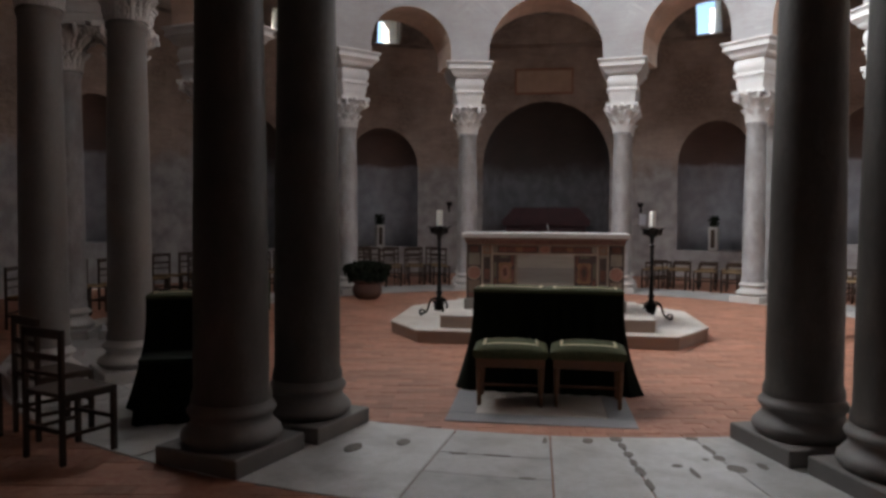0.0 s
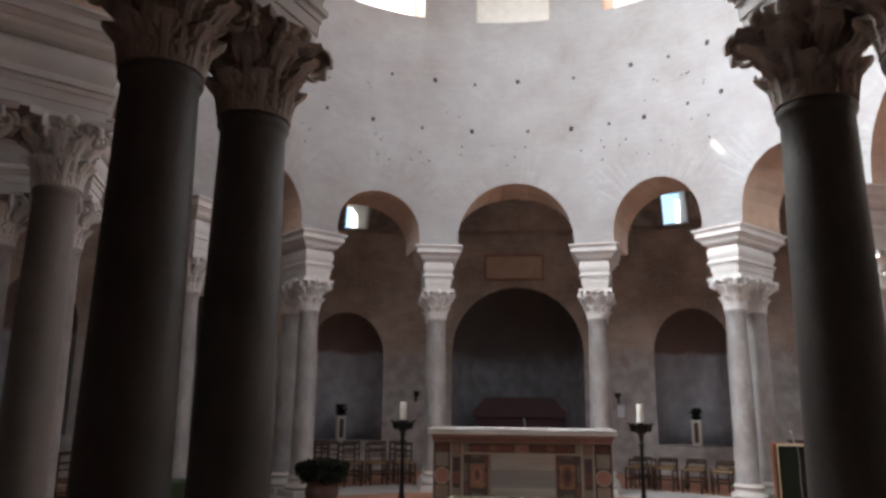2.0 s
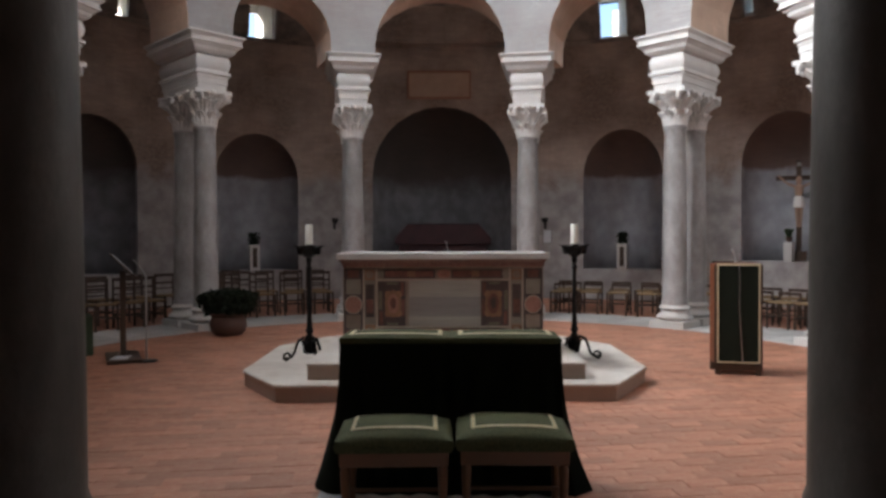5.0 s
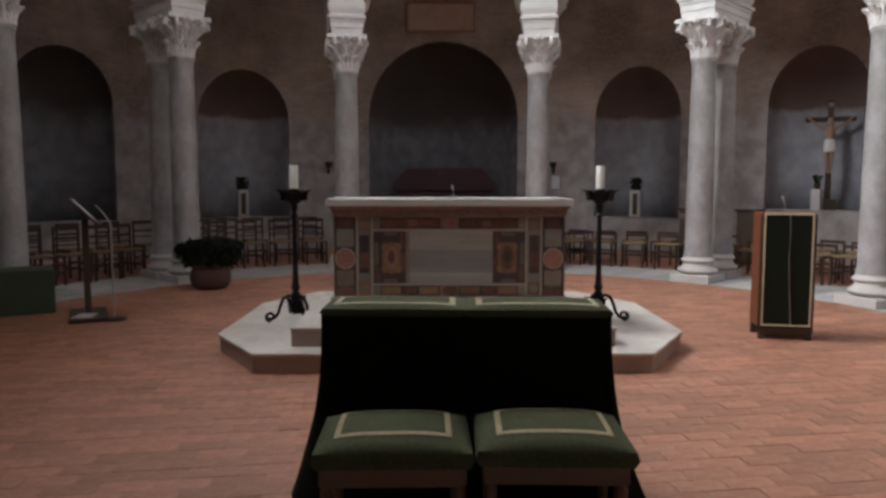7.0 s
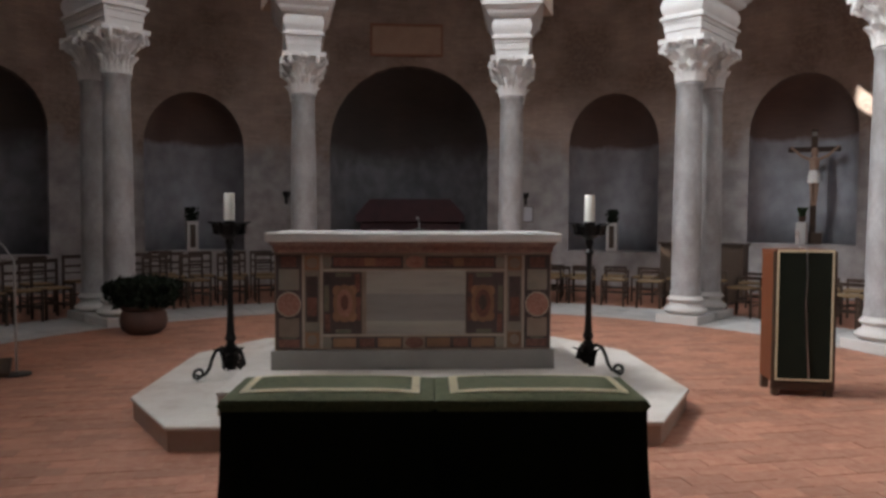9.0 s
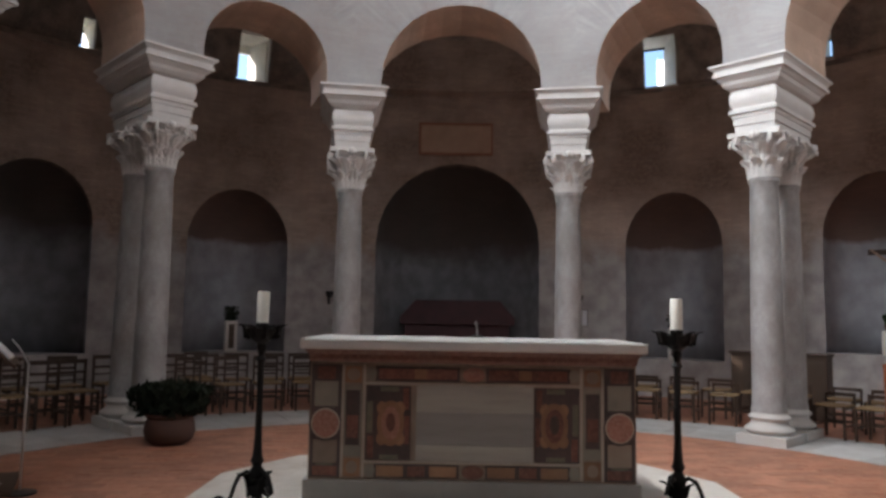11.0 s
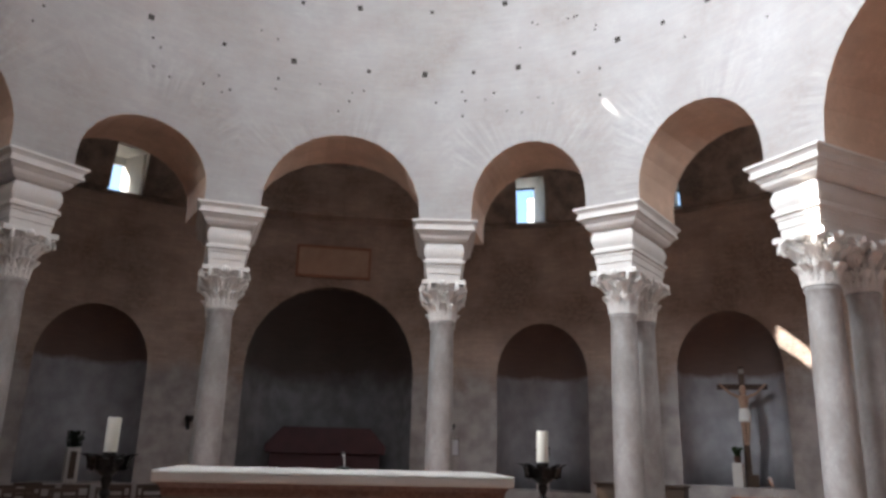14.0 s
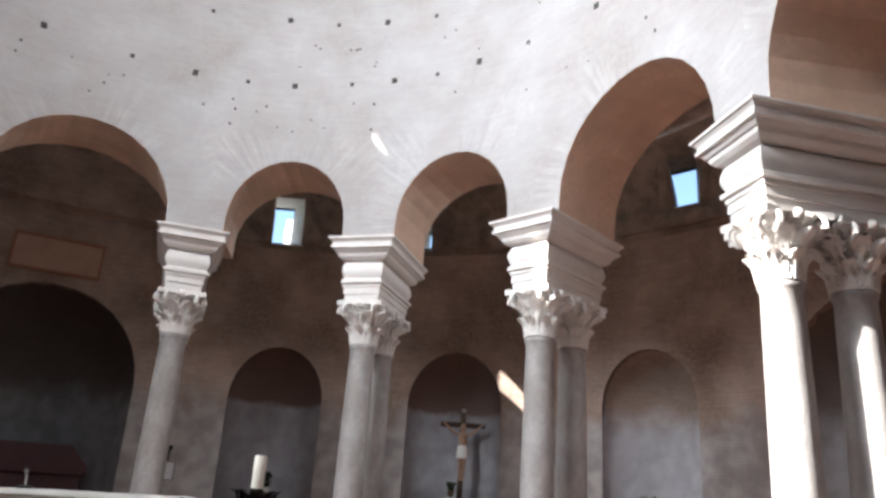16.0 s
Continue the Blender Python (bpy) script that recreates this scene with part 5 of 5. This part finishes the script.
nt_ = thing("notice", facing(15.3, 10.28, 1.40), "pale framed notice hung on the wall between niches", "notice")
part("card", box(-0.10, 0.10, -0.02, 0.02, 0, 0.32, 0.004), PAPER, nt_)
part("rim", box(-0.115, 0.115, -0.012, 0.02, -0.015, 0.335, 0.004), WOOD_DARK, nt_)

for az_, rr_ in ((15.0, 10.28), (-15.0, 10.28)):
    sc = thing("wall_bracket", facing(az_, rr_, 1.86), "small dark iron bracket with a cup, fixed to the wall", "wall bracket", "wall brackets")
    part("plate", box(-0.03, 0.03, -0.015, 0.02, -0.1, 0.16, 0.006), IRON, sc)
    part("arm", tube([(0, -0.01, 0.0), (0, -0.07, -0.03), (0, -0.13, 0.03)], 0.012, 8), IRON, sc)
    part("cup", lathe([(0.01, 0.03), (0.06, 0.06), (0.085, 0.13), (0.08, 0.17), (0.065, 0.165), (0.03, 0.08)], 14, m=Matrix.Translation((0, -0.13, 0))), IRON, sc, smooth=True)



def prayer_desk(m, label):
    desk = thing("prayer_desk", m, label, "desk", "prayer desks")
    part("body", box(-0.2, 0.2, -0.15, 0.15, 0, 1.0, 0.01), WOOD_DARK, desk)
    part("top", box(-0.23, 0.23, -0.19, 0.18, 1.0, 1.04, 0.006), WOOD, desk)
    part("panel", box(-0.15, 0.15, -0.162, -0.15, 0.12, 0.9, 0.004), WOOD_DARK, desk)


prayer_desk(facing(35.0, 8.7), "dark reddish wooden prayer desk behind the columns")
prayer_desk(facing(42.2, 8.75), "dark wooden prayer desk beside the crucifix niche")

# blocked clerestory window over the apse
structure("window_infill", box(-0.86, 0.86, 5.46, 5.66, SILL - 0.02, 12.4, 0.01), PLASTER_WHITE, "pale plastered infill of one clerestory window")

SKY_GLOW = bpy.data.materials.new("bright_hazy_sky")
SKY_GLOW.use_nodes = True
gb = SKY_GLOW.node_tree.nodes["Principled BSDF"]
gb.inputs["Base Color"].default_value = (0.8, 0.8, 0.8, 1)
gb.inputs["Emission Color"].default_value = (0.95, 0.98, 1.0, 1)
gb.inputs["Emission Strength"].default_value = 0.4
# Added glowing panels; the one at -30 also blocks sun down to a slit.
for az, top in ((-30, 11.86), (30, 12.6)):
    ob = structure("backdrop", box(-1.2, 1.2, -0.05, 0.05, SILL - 0.1, top), SKY_GLOW, "added glowing panel for the bright sky outside a clerestory window")
    ob.matrix_world = facing(az, 6.52 if az < 0 else 6.75)

# Glowing panel added to make the right part of this window white.
ob = structure("backdrop", box(-0.24, 0.2, -0.02, 0.02, -0.3, 0.9, 0.01), SKY_GLOW, "added glowing panel that whitens part of a small aisle window")
ob.matrix_world = facing(24.6, 11.3, 6.46)

# string course where the aisle wall meets the vault
b = bmesh.new()
for i in range(120):
    a0, a1 = 3 * i, 3 * i + 3
    if a1 < 13 or a0 > 347:
        continue
    ra, rb, za, zb = R_WALL - 0.07, R_WALL + 0.02, Z_VAULT - 0.09, Z_VAULT - 0.01
    q = [[at(a, r, z) for a in (a0, a1)] for r, z in ((rb, za), (R_WALL - 0.03, za), (ra, zb), (rb, zb))]
    for (p0, p1), (q0, q1) in zip(q, q[1:]):
        b.faces.new([b.verts.new(v) for v in (p0, p1, q1, q0)])
structure("trim_string_course", b, VAULT, "thin moulded string course under the vault")

# putlog holes in the drum: thin dark plates that paint in the holes' shade
HOLES = [(-44.5, 7.57), (-33.3, 7.58), (-21.5, 7.56), (-9.8, 7.56), (3.2, 7.56), (13.1, 7.54), (21.7, 7.54), (29.6, 7.54), (39.4, 7.59), (46.9, 7.61), (54.6, 7.61), (62.1, 7.66), (71.0, 7.7), (83.4, 7.73), (95.0, 7.7), (107.0, 7.7)]
HOLES += [(-29.0, 8.7), (-18.6, 8.71), (-9.1, 8.67), (1.0, 8.74), (14.0, 8.72), (27.2, 8.77), (35.8, 8.72), (44.6, 8.72), (53.6, 8.7), (66.0, 8.72), (80.0, 8.75)]
holes = [(a, z, 0.042 if i % 2 else 0.03) for i, (a, z) in enumerate(HOLES)]
for i in range(70):
    holes.append((random.uniform(-60, 110), random.choice((6.75, 7.0, 7.2, 7.9, 8.3)) + random.uniform(-0.08, 0.08), random.uniform(0.010, 0.018)))
drum = bpy.data.objects["wall_drum"]
hole_mesh = mesh_of("putlog_hole", box(-1, 1, -0.004, 0.03, -1, 1), HOLE_SHADE)
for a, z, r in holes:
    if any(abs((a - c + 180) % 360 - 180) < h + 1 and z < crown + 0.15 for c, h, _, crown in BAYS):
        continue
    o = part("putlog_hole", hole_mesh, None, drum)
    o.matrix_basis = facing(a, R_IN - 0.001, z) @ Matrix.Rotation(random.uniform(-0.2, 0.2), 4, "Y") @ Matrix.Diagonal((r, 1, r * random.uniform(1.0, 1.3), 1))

# ---------------------------------------------------------------- floor pieces
floor_ob = bpy.data.objects["floor"]


def arc_slab(a0, a1, r0, r1, z):
    pts = []
    n = max(2, int(abs(a1 - a0) / 2))
    for k in range(n + 1):
        pts.append(at(a0 + (a1 - a0) * k / n, r0))
    for k in range(n, -1, -1):
        pts.append(at(a0 + (a1 - a0) * k / n, r1))
    return prism([(q.x, q.y) for q in pts[::-1]], -0.05, z)


# the slabs before the entrance, then the rest of the ring: bearings and the radii of their cross joints
ENTRANCE = [(160.2, 168.6, (5.32, 6.76)), (168.6, 174.4, (5.32, 6.76)), (174.4, 179.5, (5.32, 6.76)), (179.5, 186.9, (5.32, 5.84, 6.23, 6.76)), (186.9, 195.6, (5.32, 6.76)), (195.6, 203.0, (5.32, 5.9, 6.76))]
cuts = [-157.0 + 317.2 * (i + random.uniform(-0.3, 0.3) * (0 < i < 46)) / 46 for i in range(47)]
RING = ENTRANCE[:]
for c0, c1 in zip(cuts, cuts[1:]):
    RING.append((c0, c1, [5.32] + sorted(random.uniform(5.5, 6.5) for _ in range(random.choice((0, 1, 1, 2)))) + [6.76]))
for c0, c1, stops in RING:
    for r0, r1 in zip(stops, stops[1:]):
        if r1 - r0 > 0.12:
            part("slab", arc_slab(c0 + 0.06, c1 - 0.06, r0 + 0.005, r1 - 0.005, 0.006 + random.uniform(-0.002, 0.002)), SLAB, floor_ob)


def chip(w, h):
    """A ragged shallow patch of dark mortar where a slab's edge has broken away."""
    n = 13
    return prism([(w * (1 + 0.45 * noise.noise((k * 0.9, w * 40, h * 30))) * math.cos(2 * math.pi * k / n), h * (1 + 0.45 * noise.noise((k * 0.9, h * 50, 3))) * math.sin(2 * math.pi * k / n)) for k in range(n)], 0.0, 0.0095)


# broken edges and mended spots along the joints before the entrance
for az, r, w, h in ((174.5, 5.37, 0.05, 0.05), (174.4, 5.52, 0.025, 0.07), (174.35, 5.70, 0.035, 0.05), (174.4, 5.86, 0.022, 0.06), (174.3, 6.02, 0.03, 0.08), (174.3, 6.25, 0.022, 0.09), (176.7, 5.42, 0.04, 0.05), (168.7, 5.36, 0.05, 0.035), (168.5, 5.60, 0.022, 0.10), (168.6, 5.78, 0.04, 0.05), (168.4, 5.98, 0.06, 0.07), (166.6, 5.95, 0.03, 0.06), (169.6, 5.80, 0.02, 0.02), (171.8, 5.92, 0.035, 0.03), (171.2, 6.05, 0.018, 0.09), (189.8, 5.72, 0.045, 0.07), (179.9, 5.45, 0.015, 0.06), (180.9, 6.23, 0.05, 0.018), (185.5, 5.85, 0.06, 0.014), (183.0, 5.84, 0.09, 0.010), (192.5, 5.95, 0.05, 0.10), (196.2, 5.70, 0.04, 0.09)):
    o = part("chip", chip(w, h), CHIP, floor_ob)
    o.matrix_basis = facing(az, r)
for x0, x1, y0, y1, mat in ((-0.76, 0.71, -5.05, -4.81, SLAB_GREY), (-0.76, -0.545, -4.805, -3.6, SLAB_GREY), (0.505, 0.71, -4.805, -3.6, SLAB_GREY), (-0.54, 0.50, -4.805, -3.6, STEP)):
    part("slab", box(x0, x1, y0, y1, -0.03, 0.007, 0.002), mat, floor_ob)

tile_w, tile_d, gap = 0.27, 0.135, 0.003
tile_mesh = mesh_of("tile", box(-tile_w / 2 + gap / 2, tile_w / 2 - gap / 2, -tile_d / 2 + gap / 2, tile_d / 2 - gap / 2, -0.02, 0.0), TERRACOTTA)
verts, faces = [], []
singles = 0
lay = Matrix.Rotation(radians(8), 4, "Z")
for j in range(-80, 81):
    for i in range(-42, 43):
        q = lay @ Vector((tile_w * (i + 0.5 * (j % 2)), tile_d * j, 0))
        r = math.hypot(q.x, q.y)
        if r > 10.25 or 5.37 < r < 6.71 or (abs(q.x) < 1.9 and -1.2 < q.y < 1.6):
            continue
        if abs(q.x) < 0.58 and -4.93 < q.y < -3.75:
            continue
        q.z = random.uniform(-0.002, 0.0015)
        turn = lay @ Euler((random.uniform(-0.004, 0.004), random.uniform(-0.004, 0.004), random.uniform(-0.012, 0.012))).to_matrix().to_4x4()
        if singles < 300 and 0.7 < abs(q.x) < 3.2 and -4.9 < q.y < -2.2:
            o = part("tile", tile_mesh, None, floor_ob)
            o.matrix_basis = Matrix.Translation(q) @ turn
            singles += 1
            continue
        n = len(verts)
        x, y = tile_w / 2 - gap / 2, tile_d / 2 - gap / 2
        for z in (-0.02, 0.0):
            verts += [tuple(q + (turn @ Vector(v))) for v in ((-x, -y, z), (x, -y, z), (x, y, z), (-x, y, z))]
        faces += [(n + 4, n + 5, n + 6, n + 7), (n, n + 1, n + 5, n + 4), (n + 1, n + 2, n + 6, n + 5), (n + 2, n + 3, n + 7, n + 6), (n + 3, n, n + 4, n + 7)]
me = bpy.data.meshes.new("tiles")
me.from_pydata(verts, [], faces)
me.materials.append(TERRACOTTA)
o = part("tiles", me, None, floor_ob, "worn red terracotta floor tiles")
o["kind"] = "stuff"
